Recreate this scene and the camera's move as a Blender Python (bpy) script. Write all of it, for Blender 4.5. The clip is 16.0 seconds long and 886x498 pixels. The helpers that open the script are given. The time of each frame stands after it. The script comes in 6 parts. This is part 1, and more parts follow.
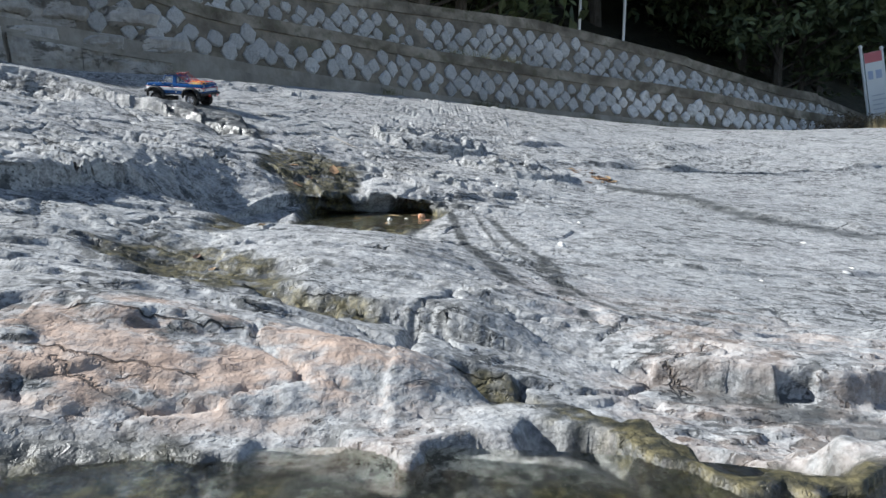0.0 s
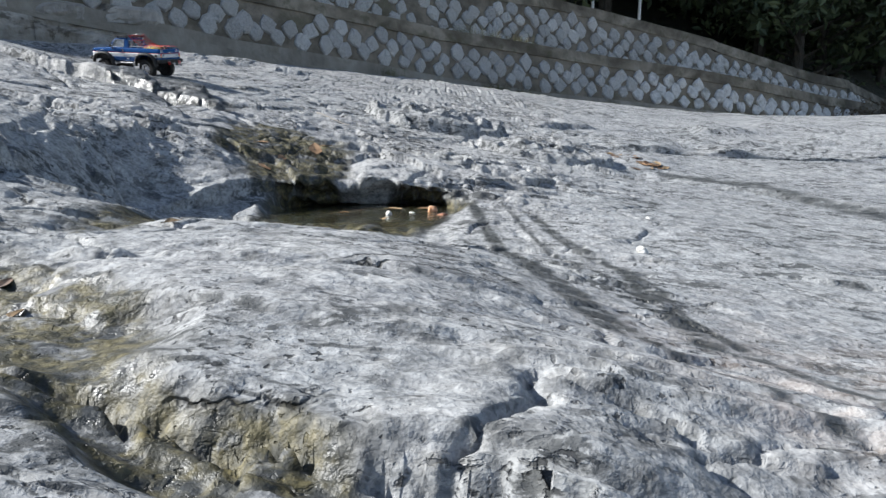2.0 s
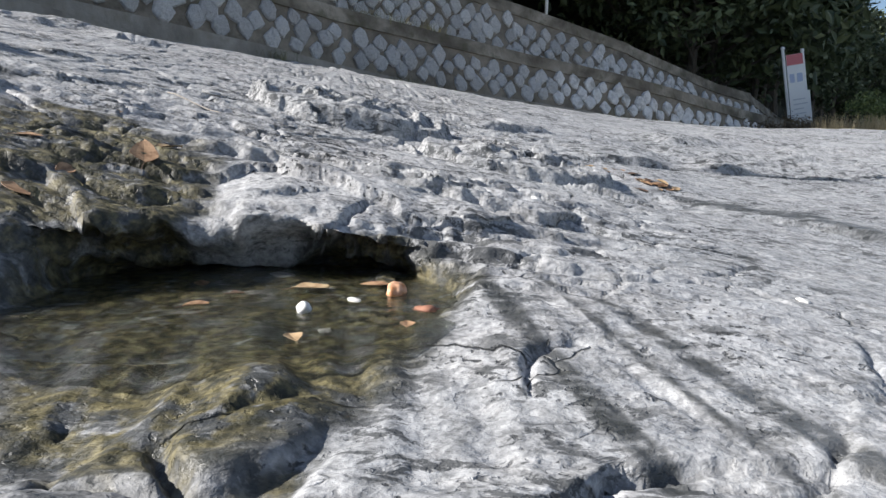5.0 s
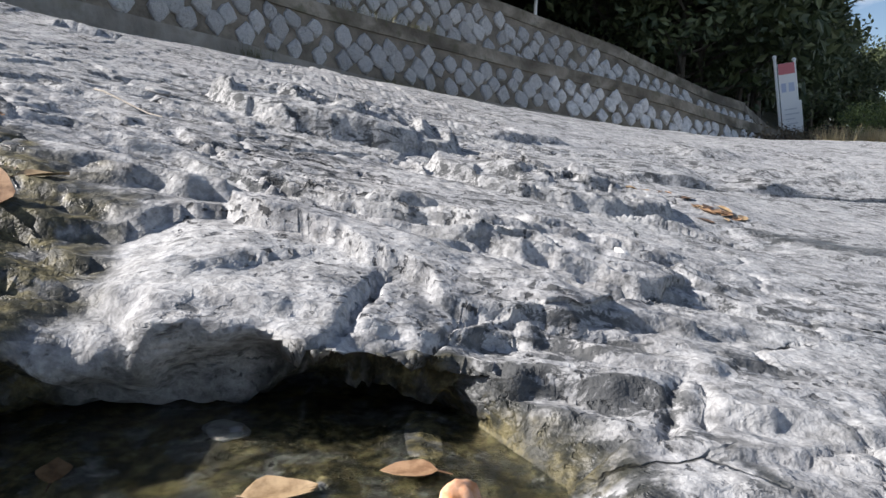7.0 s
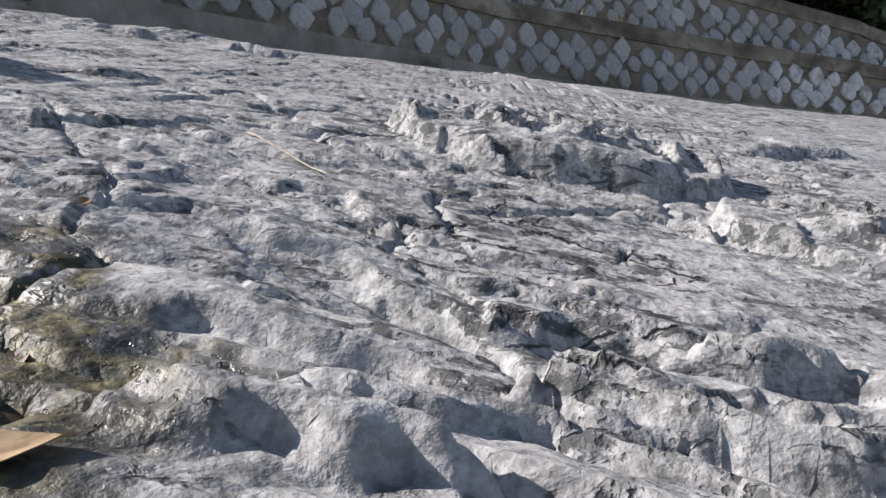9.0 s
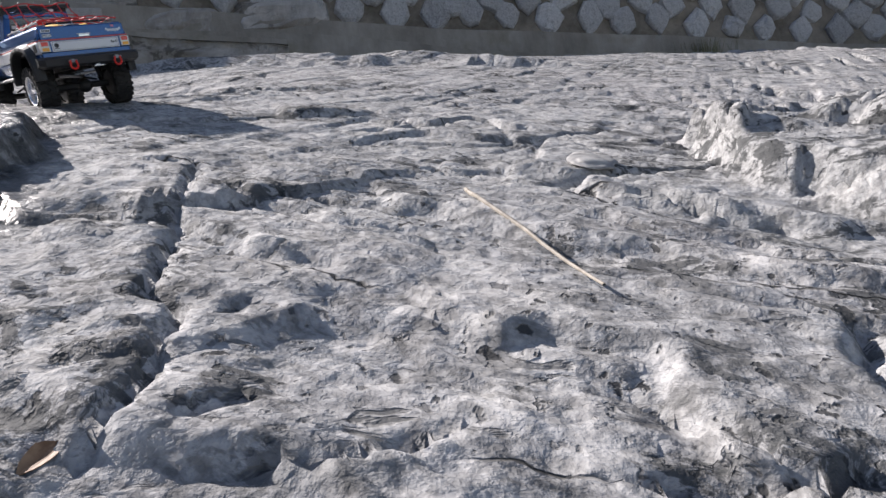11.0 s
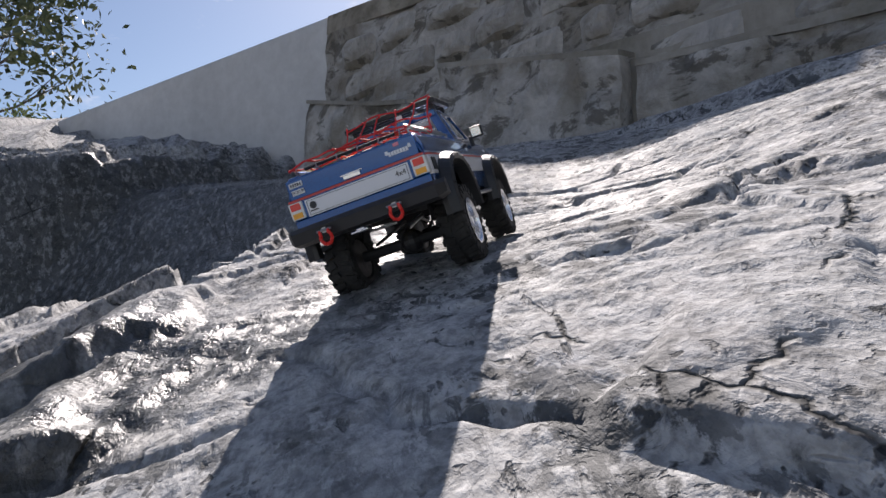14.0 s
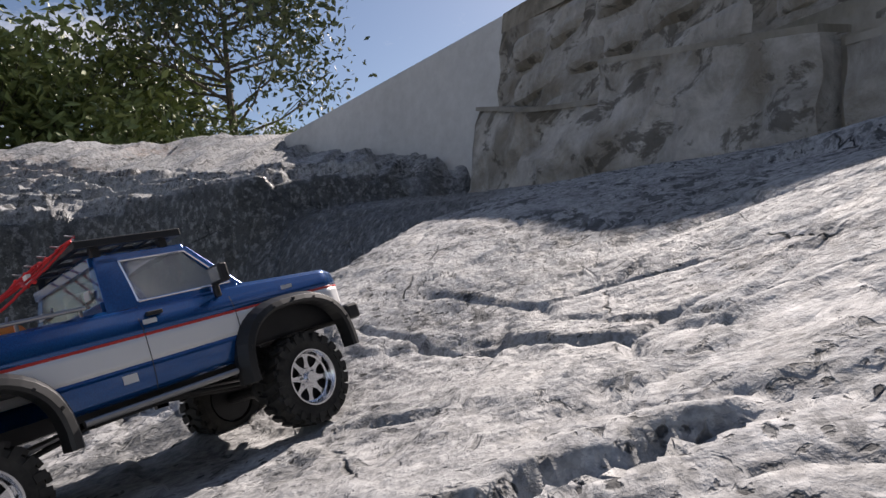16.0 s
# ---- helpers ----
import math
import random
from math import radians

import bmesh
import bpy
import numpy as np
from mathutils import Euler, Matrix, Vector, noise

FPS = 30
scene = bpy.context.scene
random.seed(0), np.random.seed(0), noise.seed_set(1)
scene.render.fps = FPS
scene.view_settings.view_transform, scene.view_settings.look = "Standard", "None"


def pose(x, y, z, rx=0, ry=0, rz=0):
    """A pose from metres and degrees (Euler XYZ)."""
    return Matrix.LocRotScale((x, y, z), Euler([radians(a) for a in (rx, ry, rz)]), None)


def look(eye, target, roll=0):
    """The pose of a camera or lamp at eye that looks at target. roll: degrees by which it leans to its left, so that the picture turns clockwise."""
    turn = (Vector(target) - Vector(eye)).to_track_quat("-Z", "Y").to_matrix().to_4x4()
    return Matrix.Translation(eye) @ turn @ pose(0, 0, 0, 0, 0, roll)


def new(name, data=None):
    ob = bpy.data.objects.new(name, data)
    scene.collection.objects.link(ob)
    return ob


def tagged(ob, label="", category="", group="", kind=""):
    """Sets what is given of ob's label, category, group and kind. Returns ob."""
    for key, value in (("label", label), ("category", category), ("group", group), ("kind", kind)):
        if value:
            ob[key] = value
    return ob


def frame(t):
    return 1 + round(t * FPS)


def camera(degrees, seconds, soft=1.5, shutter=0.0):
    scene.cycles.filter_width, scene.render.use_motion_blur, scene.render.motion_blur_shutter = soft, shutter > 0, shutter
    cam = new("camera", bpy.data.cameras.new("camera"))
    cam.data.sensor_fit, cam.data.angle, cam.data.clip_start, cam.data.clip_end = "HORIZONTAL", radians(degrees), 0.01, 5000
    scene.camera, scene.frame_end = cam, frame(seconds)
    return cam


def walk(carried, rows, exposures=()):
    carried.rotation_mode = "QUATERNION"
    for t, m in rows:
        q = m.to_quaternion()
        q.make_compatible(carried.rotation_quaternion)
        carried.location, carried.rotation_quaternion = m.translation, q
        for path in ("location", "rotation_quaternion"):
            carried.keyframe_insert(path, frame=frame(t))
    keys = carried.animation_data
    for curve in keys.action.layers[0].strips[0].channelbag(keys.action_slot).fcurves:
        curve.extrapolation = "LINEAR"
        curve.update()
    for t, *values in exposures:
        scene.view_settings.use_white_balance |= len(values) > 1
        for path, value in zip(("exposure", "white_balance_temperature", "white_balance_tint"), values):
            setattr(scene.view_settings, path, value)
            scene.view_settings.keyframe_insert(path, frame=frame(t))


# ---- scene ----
cam = camera(70.0, 16.0)
PATH = [
    (0, (0.000, 0.000, 0.469), (0.078, 1.969, 0.126), -0.1),
    (0.5, (-0.012, 0.246, 0.461), (0.063, 2.214, 0.112), -0.1),
    (1, (-0.030, 0.478, 0.440), (0.044, 2.445, 0.087), -0),
    (1.5, (-0.038, 0.718, 0.388), (0.034, 2.685, 0.035), -0.2),
    (2, (-0.039, 0.991, 0.335), (0.037, 2.958, -0.019), -0.1),
    (2.5, (-0.047, 1.276, 0.308), (0.057, 3.241, -0.047), 0.2),
    (3, (-0.073, 1.546, 0.319), (0.114, 3.505, -0.037), 0.7),
    (3.5, (-0.107, 1.792, 0.323), (0.129, 3.747, -0.031), 1),
    (4, (-0.137, 2.027, 0.326), (0.161, 3.973, -0.027), 1.4),
    (4.2, (-0.145, 2.117, 0.317), (0.186, 4.058, -0.033), 1.4),
    (6.3, (-0.163, 2.920, 0.329), (0.326, 4.832, 0.002), 2.4),
    (6.5, (-0.160, 2.983, 0.328), (0.332, 4.895, 0.005), 2.4),
    (7, (-0.144, 3.139, 0.352), (0.352, 5.050, 0.030), 2.3),
    (7.5, (-0.139, 3.306, 0.389), (0.292, 5.233, 0.067), 1.7),
    (8, (-0.151, 3.511, 0.418), (0.132, 5.464, 0.092), 0.7),
    (8.5, (-0.181, 3.725, 0.441), (-0.060, 5.694, 0.114), -0.3),
    (8.7, (-0.203, 3.804, 0.454), (-0.149, 5.775, 0.121), -0.2),
    (10.8, (-0.363, 4.504, 0.526), (-1.002, 6.375, 0.223), -4.3),
    (11, (-0.383, 4.588, 0.542), (-1.180, 6.400, 0.256), -5.2),
    (11.5, (-0.440, 4.796, 0.586), (-1.678, 6.349, 0.351), -7.5),
    (12, (-0.500, 5.000, 0.633), (-2.032, 6.270, 0.436), -8.7),
    (12.5, (-0.607, 5.229, 0.701), (-2.341, 6.214, 0.549), -8.9),
    (13, (-0.728, 5.422, 0.755), (-2.598, 6.122, 0.641), -9.4),
    (13.5, (-0.830, 5.592, 0.771), (-2.772, 6.065, 0.689), -9.6),
    (14, (-0.935, 5.773, 0.814), (-2.928, 5.942, 0.777), -9.8),
    (14.5, (-1.064, 5.948, 0.846), (-3.060, 5.827, 0.843), -9.5),
    (15, (-1.223, 6.119, 0.885), (-3.197, 5.800, 0.905), -9.3),
    (15.5, (-1.396, 6.294, 0.931), (-3.338, 5.816, 0.968), -9.2),
    (16, (-1.511, 6.448, 0.972), (-3.417, 5.846, 1.020), -9),
]
EXPOSURES = [(0, 0.85, 5950, 8), (3, 0.82, 6100, 10), (7, 0.88, 6300, 14), (8.3, 0.70, 6350, 15), (11, 0.74, 6420, 17), (14.5, 0.78, 6550, 18), (16, 0.6, 6680, 18)]
walk(cam, [(t, look(eye, target, roll)) for t, eye, target, roll in PATH], EXPOSURES)
# ---- world, sun, exposure ----
SUN_EL, SUN_YAW = 33.0, 82.0  # degrees; yaw to the left of +y
sun_to = Vector((-math.sin(radians(SUN_YAW)) * math.cos(radians(SUN_EL)), math.cos(radians(SUN_YAW)) * math.cos(radians(SUN_EL)), math.sin(radians(SUN_EL))))
world = bpy.data.worlds.new("world")
scene.world = world
world.use_nodes = True
wn, wl = world.node_tree.nodes, world.node_tree.links
wn.clear()
w_out = wn.new("ShaderNodeOutputWorld")
w_bg = wn.new("ShaderNodeBackground")
w_sky = wn.new("ShaderNodeTexSky")
w_sky.sky_type = "NISHITA"
w_sky.sun_disc = False
w_sky.sun_elevation = radians(SUN_EL)
w_sky.sun_rotation = radians(-SUN_YAW)
w_sky.air_density, w_sky.dust_density, w_sky.ozone_density = 1.0, 0.25, 1.5
w_bg.inputs["Strength"].default_value = 0.06
# broken white cloud over the blue
w_tc = wn.new("ShaderNodeTexCoord")
w_map = wn.new("ShaderNodeMapping")
w_map.inputs["Scale"].default_value = (3.2, 3.2, 7.0)
w_noise = wn.new("ShaderNodeTexNoise")
w_noise.inputs["Scale"].default_value, w_noise.inputs["Detail"].default_value, w_noise.inputs["Roughness"].default_value = 1.3, 7.0, 0.6
w_ramp = wn.new("ShaderNodeValToRGB")
w_ramp.color_ramp.elements[0].position, w_ramp.color_ramp.elements[1].position = 0.52, 0.68
w_mix = wn.new("ShaderNodeMixRGB")
w_mix.inputs["Color2"].default_value = (9.0, 9.2, 9.6, 1)
wl.new(w_tc.outputs["Generated"], w_map.inputs["Vector"])
wl.new(w_map.outputs["Vector"], w_noise.inputs["Vector"])
wl.new(w_noise.outputs["Fac"], w_ramp.inputs["Fac"])
wl.new(w_ramp.outputs["Color"], w_mix.inputs["Fac"])
wl.new(w_sky.outputs["Color"], w_mix.inputs["Color1"])
wl.new(w_mix.outputs["Color"], w_bg.inputs["Color"])
wl.new(w_bg.outputs["Background"], w_out.inputs["Surface"])

sun = new("sun", bpy.data.lights.new("sun", "SUN"))
sun.data.energy, sun.data.angle, sun.data.color = 5.0, radians(0.5), (1.0, 0.95, 0.87)
sun.matrix_world = look(tuple(sun_to * 40), (0, 0, 0))


# ---- materials ----
def material(name, colour, rough=0.7, metal=0.0, coat=0.0, spec=0.5):
    m = bpy.data.materials.new(name)
    m.use_nodes = True
    p = m.node_tree.nodes["Principled BSDF"]
    p.inputs["Base Color"].default_value = (*colour, 1)
    p.inputs["Roughness"].default_value, p.inputs["Metallic"].default_value = rough, metal
    p.inputs["Coat Weight"].default_value = coat
    p.inputs["Coat Roughness"].default_value = 0.06
    p.inputs["Specular IOR Level"].default_value = spec
    return m


class Nodes:
    """Short helpers to wire a material."""

    def __init__(self, m):
        self.m, self.n, self.l = m, m.node_tree.nodes, m.node_tree.links
        self.p = self.n["Principled BSDF"]

    def coords(self, scale=(1, 1, 1), turn=(0, 0, 0), kind="Object"):
        tc, mp = self.n.new("ShaderNodeTexCoord"), self.n.new("ShaderNodeMapping")
        mp.inputs["Scale"].default_value = scale
        mp.inputs["Rotation"].default_value = [radians(a) for a in turn]
        self.l.new(tc.outputs[kind], mp.inputs["Vector"])
        return mp.outputs["Vector"]

    def noise(self, vec, scale, detail=6, rough=0.6, distort=0.0):
        t = self.n.new("ShaderNodeTexNoise")
        t.inputs["Scale"].default_value, t.inputs["Detail"].default_value = scale, detail
        t.inputs["Roughness"].default_value, t.inputs["Distortion"].default_value = rough, distort
        self.l.new(vec, t.inputs["Vector"])
        return t.outputs["Fac"]

    def voronoi(self, vec, scale, feature="F1", out="Distance"):
        t = self.n.new("ShaderNodeTexVoronoi")
        t.feature = feature
        t.inputs["Scale"].default_value = scale
        self.l.new(vec, t.inputs["Vector"])
        return t.outputs[out]

    def ramp(self, fac, *stops):
        r = self.n.new("ShaderNodeValToRGB")
        e = r.color_ramp.elements
        while len(e) < len(stops):
            e.new(0.5)
        for k, (pos, c) in zip(e, stops):
            k.position = pos
            k.color = (*c, 1) if isinstance(c, tuple) else (c, c, c, 1)
        self.l.new(fac, r.inputs["Fac"])
        return r.outputs["Color"]

    def mix(self, fac, a, b, mode="MIX"):
        x = self.n.new("ShaderNodeMixRGB")
        x.blend_type = mode
        for k, v in (("Fac", fac), ("Color1", a), ("Color2", b)):
            if isinstance(v, (int, float)):
                x.inputs[k].default_value = v if k == "Fac" else (v, v, v, 1)
            elif isinstance(v, tuple):
                x.inputs[k].default_value = (*v, 1)
            else:
                self.l.new(v, x.inputs[k])
        return x.outputs["Color"]

    def math(self, op, a, b=0.0):
        x = self.n.new("ShaderNodeMath")
        x.operation = op
        for k, v in enumerate((a, b)):
            if isinstance(v, (int, float)):
                x.inputs[k].default_value = v
            else:
                self.l.new(v, x.inputs[k])
        return x.outputs["Value"]

    def facet(self, vec, scale, tilt, lift):
        """Height in metres of flat tilted chips about 1/scale across."""
        t = self.n.new("ShaderNodeTexVoronoi")
        t.inputs["Scale"].default_value = scale
        self.l.new(vec, t.inputs["Vector"])
        local, lean, dot = (self.n.new("ShaderNodeVectorMath") for _ in range(3))
        local.operation, lean.operation, dot.operation = "SUBTRACT", "SUBTRACT", "DOT_PRODUCT"
        self.l.new(vec, local.inputs[0])
        self.l.new(t.outputs["Position"], local.inputs[1])
        self.l.new(t.outputs["Color"], lean.inputs[0])
        lean.inputs[1].default_value = (0.5, 0.5, 0.5)
        self.l.new(local.outputs["Vector"], dot.inputs[0])
        self.l.new(lean.outputs["Vector"], dot.inputs[1])
        h = self.math("MULTIPLY", dot.outputs["Value"], 2 * tilt)
        return self.math("ADD", h, self.math("MULTIPLY", t.outputs["Distance"], -lift / scale)), t.outputs["Color"]

    def random(self):
        return self.n.new("ShaderNodeObjectInfo").outputs["Random"]

    def attr(self, name):
        a = self.n.new("ShaderNodeAttribute")
        a.attribute_name = name
        return a.outputs["Fac"]

    def set(self, **k):
        for key, v in k.items():
            s = self.p.inputs[key.replace("_", " ")]
            if isinstance(v, (int, float)):
                s.default_value = v
            else:
                self.l.new(v, s)
        return self

    def bump(self, height, strength=0.5, distance=0.01, under=None):
        b = self.n.new("ShaderNodeBump")
        b.inputs["Strength"].default_value, b.inputs["Distance"].default_value = strength, distance
        b.inputs["Filter Width"].default_value = 0.15
        self.l.new(height, b.inputs["Height"])
        if under is not None:
            self.l.new(under, b.inputs["Normal"])
        self.l.new(b.outputs["Normal"], self.p.inputs["Normal"])
        return b.outputs["Normal"]


# pale grey schist: bluish and smooth in places, rusty in others, dark where water stands or runs and where shade is
# painted in
rock = material("rock", (0.35, 0.36, 0.36), 0.8)
k = Nodes(rock)
v1 = k.coords()
v2 = k.coords((1, 2.0, 2.0), (0, 0, -18))
jolt = k.n.new("ShaderNodeTexNoise")
jolt.inputs["Scale"].default_value, jolt.inputs["Detail"].default_value = 30.0, 3.0
k.l.new(v1, jolt.inputs["Vector"])
vj = k.mix(0.02, k.coords((1, 1.35, 1.2), (0, 0, -12)), jolt.outputs["Color"], "ADD")
h1, _ = k.facet(vj, 9, 0.11, 0.04)
h2, chip = k.facet(vj, 22, 0.13, 0.04)
h3, bit = k.facet(vj, 70, 0.10, 0.06)
big = k.noise(v1, 1.1, 4, 0.5)
mid = k.noise(v2, 4.0, 5, 0.5, 0.4)
fine = k.noise(v1, 22, 5, 0.55)
grain = k.noise(v1, 90, 4, 0.6)
c = k.ramp(mid, (0.34, (0.30, 0.30, 0.302)), (0.5, (0.47, 0.47, 0.472)), (0.64, (0.64, 0.635, 0.625)))
c = k.mix(k.ramp(big, (0.40, 0.0), (0.60, 0.6)), c, k.mix(0.5, c, (0.35, 0.39, 0.37)))
c = k.mix(k.ramp(k.noise(v1, 2.3, 4, 0.5), (0.55, 0.0), (0.66, 0.35)), c, (0.50, 0.465, 0.455))
c = k.mix(k.math("MULTIPLY", k.attr("blue"), 0.75), c, k.mix(0.9, c, (0.64, 0.71, 0.77), "MULTIPLY"))
blot = k.noise(k.coords((1, 1.7, 1.7), (0, 0, -18)), 8.5, 6, 0.66, 0.9)
c = k.mix(k.math("MULTIPLY", k.ramp(blot, (0.38, 0.85), (0.47, 0.0)), k.ramp(k.noise(v1, 1.7, 3, 0.5), (0.36, 0.25), (0.58, 1.0))), c, (0.20, 0.205, 0.19))
c = k.mix(k.ramp(k.noise(v2, 7.0, 6, 0.65, 0.7), (0.53, 0.0), (0.62, 0.65)), c, (0.70, 0.695, 0.68))
c = k.mix(0.16, c, k.ramp(chip, (0.25, 0.16), (0.75, 0.85)))
c = k.mix(0.08, c, k.ramp(bit, (0.25, 0.08), (0.75, 0.9)))
c = k.mix(0.36, c, k.ramp(fine, (0.36, 0.10), (0.46, 0.45), (0.60, 0.85)))
c = k.mix(0.22, c, k.ramp(grain, (0.40, 0.05), (0.50, 0.50), (0.60, 0.95)))
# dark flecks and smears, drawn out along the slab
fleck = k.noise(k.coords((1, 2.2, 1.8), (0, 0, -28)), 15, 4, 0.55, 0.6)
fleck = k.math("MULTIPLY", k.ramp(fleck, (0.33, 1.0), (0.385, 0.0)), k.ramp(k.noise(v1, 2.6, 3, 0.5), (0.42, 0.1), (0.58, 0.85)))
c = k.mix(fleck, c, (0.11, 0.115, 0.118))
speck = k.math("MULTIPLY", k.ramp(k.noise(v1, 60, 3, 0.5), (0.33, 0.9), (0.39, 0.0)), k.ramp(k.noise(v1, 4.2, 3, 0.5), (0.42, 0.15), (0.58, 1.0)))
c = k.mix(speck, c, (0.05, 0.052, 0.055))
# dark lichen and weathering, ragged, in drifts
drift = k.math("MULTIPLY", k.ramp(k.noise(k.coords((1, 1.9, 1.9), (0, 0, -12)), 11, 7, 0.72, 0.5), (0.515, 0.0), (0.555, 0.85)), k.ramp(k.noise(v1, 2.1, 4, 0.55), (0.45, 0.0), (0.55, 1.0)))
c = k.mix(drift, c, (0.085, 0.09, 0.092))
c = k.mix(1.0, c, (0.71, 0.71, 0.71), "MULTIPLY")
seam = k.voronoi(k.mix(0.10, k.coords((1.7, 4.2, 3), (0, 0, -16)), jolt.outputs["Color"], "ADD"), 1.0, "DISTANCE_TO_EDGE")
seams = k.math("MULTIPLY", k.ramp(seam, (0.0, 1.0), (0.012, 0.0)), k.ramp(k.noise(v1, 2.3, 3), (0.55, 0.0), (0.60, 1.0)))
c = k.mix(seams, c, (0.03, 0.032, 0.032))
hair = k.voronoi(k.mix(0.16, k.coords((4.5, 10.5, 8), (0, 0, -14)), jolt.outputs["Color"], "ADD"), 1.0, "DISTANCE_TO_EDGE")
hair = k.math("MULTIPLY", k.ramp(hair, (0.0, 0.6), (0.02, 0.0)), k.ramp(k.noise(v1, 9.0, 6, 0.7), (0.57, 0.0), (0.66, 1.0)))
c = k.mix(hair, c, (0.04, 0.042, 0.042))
c = k.mix(k.math("MULTIPLY", k.attr("rust"), k.ramp(k.noise(v2, 6, 5, 0.6), (0.42, 0.0), (0.57, 0.8))), c, (0.47, 0.345, 0.27))
# darkens wet rock, and carries the shade painted on the bank and low block
wet_shade = k.math("MULTIPLY", k.attr("wet_shade"), k.ramp(k.noise(k.coords((1, 2.2, 1), (0, 0, 35)), 14, 6, 0.65), (0.41, 0.4), (0.50, 1.0)))
c = k.mix(wet_shade, c, k.mix(0.84, c, (0.025, 0.028, 0.026), "MIX"))
moss = k.math("MULTIPLY", k.attr("moss"), k.ramp(k.noise(v1, 16, 5, 0.6), (0.40, 0.0), (0.50, 1.0)))
c = k.mix(moss, c, k.ramp(k.noise(v1, 45, 4, 0.6), (0.38, (0.02, 0.02, 0.009)), (0.50, (0.07, 0.061, 0.027)), (0.64, (0.175, 0.15, 0.07))))
k.set(Base_Color=c, Specular_IOR_Level=k.mix(wet_shade, 0.18, 0.5), Roughness=k.mix(moss, k.mix(wet_shade, k.ramp(fine, (0.3, 0.75), (0.7, 0.95)), 0.36), 0.6))
calm = k.math("SUBTRACT", 1.0, k.math("MULTIPLY", k.attr("blue"), 0.55))
patchy = k.math("MULTIPLY", calm, k.ramp(k.noise(v1, 3.2, 4, 0.5), (0.40, 0.12), (0.56, 1.0)))
rise = k.math("ADD", k.math("MULTIPLY", k.math("ADD", h1, h2), patchy), k.math("MULTIPLY", h3, patchy))
rise = k.math("ADD", rise, k.math("MULTIPLY", k.noise(k.coords((1, 1.4, 1.4), (0, 0, -18)), 34, 5, 0.6), 0.0055))
rise = k.math("ADD", rise, k.math("MULTIPLY", grain, 0.0025))
# flecks, specks and cracks sink here; the same masks darken the colour above
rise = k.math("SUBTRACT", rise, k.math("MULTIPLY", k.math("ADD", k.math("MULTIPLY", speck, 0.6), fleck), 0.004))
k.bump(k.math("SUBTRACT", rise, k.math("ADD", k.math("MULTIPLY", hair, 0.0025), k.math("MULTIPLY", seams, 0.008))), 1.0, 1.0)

concrete = material("old_concrete", (0.27, 0.25, 0.22), 0.9)
k = Nodes(concrete)
v = k.coords()
c = k.ramp(k.noise(v, 1.3, 8, 0.65, 0.4), (0.34, (0.17, 0.148, 0.118)), (0.5, (0.32, 0.29, 0.24)), (0.66, (0.46, 0.42, 0.36)))
c = k.mix(0.5, c, k.ramp(k.noise(k.coords((5, 5, 0.7)), 1.5, 8, 0.7), (0.3, (0.13, 0.115, 0.095)), (0.7, (0.38, 0.35, 0.30))))
c = k.mix(k.ramp(k.noise(v, 2.6, 5), (0.56, 0.0), (0.7, 0.45)), c, (0.13, 0.115, 0.06))
k.set(Base_Color=c)
k.bump(k.noise(v, 18, 10, 0.75), 0.6, 0.02)

pale_concrete = material("pale_concrete", (0.34, 0.33, 0.31), 0.9)
k = Nodes(pale_concrete)
v = k.coords()
c = k.ramp(k.noise(k.coords((1, 1, 0.4)), 0.8, 8, 0.6), (0.3, (0.50, 0.485, 0.46)), (0.7, (0.70, 0.68, 0.65)))
c = k.mix(0.3, c, k.ramp(k.noise(v, 9, 8, 0.7), (0.3, 0.28), (0.7, 0.60)))
k.set(Base_Color=c)
k.bump(k.noise(v, 22, 8, 0.7), 0.4, 0.015)

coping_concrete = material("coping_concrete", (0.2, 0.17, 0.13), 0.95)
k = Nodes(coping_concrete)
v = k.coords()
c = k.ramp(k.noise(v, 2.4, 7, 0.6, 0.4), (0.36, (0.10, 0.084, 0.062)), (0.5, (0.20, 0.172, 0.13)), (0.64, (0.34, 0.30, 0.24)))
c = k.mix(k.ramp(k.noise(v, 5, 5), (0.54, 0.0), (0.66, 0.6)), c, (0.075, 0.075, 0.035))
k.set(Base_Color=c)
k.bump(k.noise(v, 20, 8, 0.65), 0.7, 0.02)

mortar = material("mortar", (0.16, 0.145, 0.12), 0.95)
k = Nodes(mortar)
v = k.coords()
c = k.ramp(k.noise(v, 3.5, 8, 0.7), (0.34, (0.11, 0.094, 0.072)), (0.64, (0.30, 0.26, 0.205)))
c = k.mix(k.ramp(k.noise(v, 1.6, 5), (0.54, 0.0), (0.7, 0.45)), c, (0.12, 0.115, 0.06))
k.set(Base_Color=c)
k.bump(k.noise(v, 30, 8, 0.7), 0.7, 0.02)

wall_stone = material("wall_stone", (0.36, 0.35, 0.33), 0.85)
k = Nodes(wall_stone)
v = k.coords()
rnd = k.random()
c = k.ramp(rnd, (0.0, (0.26, 0.25, 0.24)), (0.4, (0.43, 0.42, 0.405)), (0.85, (0.60, 0.585, 0.56)), (1.0, (0.82, 0.80, 0.77)))
c = k.mix(0.55, c, k.ramp(k.noise(v, 11, 8, 0.7), (0.34, (0.22, 0.21, 0.20)), (0.5, (0.60, 0.59, 0.57)), (0.72, (0.86, 0.84, 0.80))))
c = k.mix(k.ramp(k.noise(v, 4, 5), (0.55, 0.0), (0.72, 0.6)), c, (0.13, 0.12, 0.075))
k.set(Base_Color=c)
k.bump(k.noise(v, 24, 10, 0.72), 0.8, 0.03)

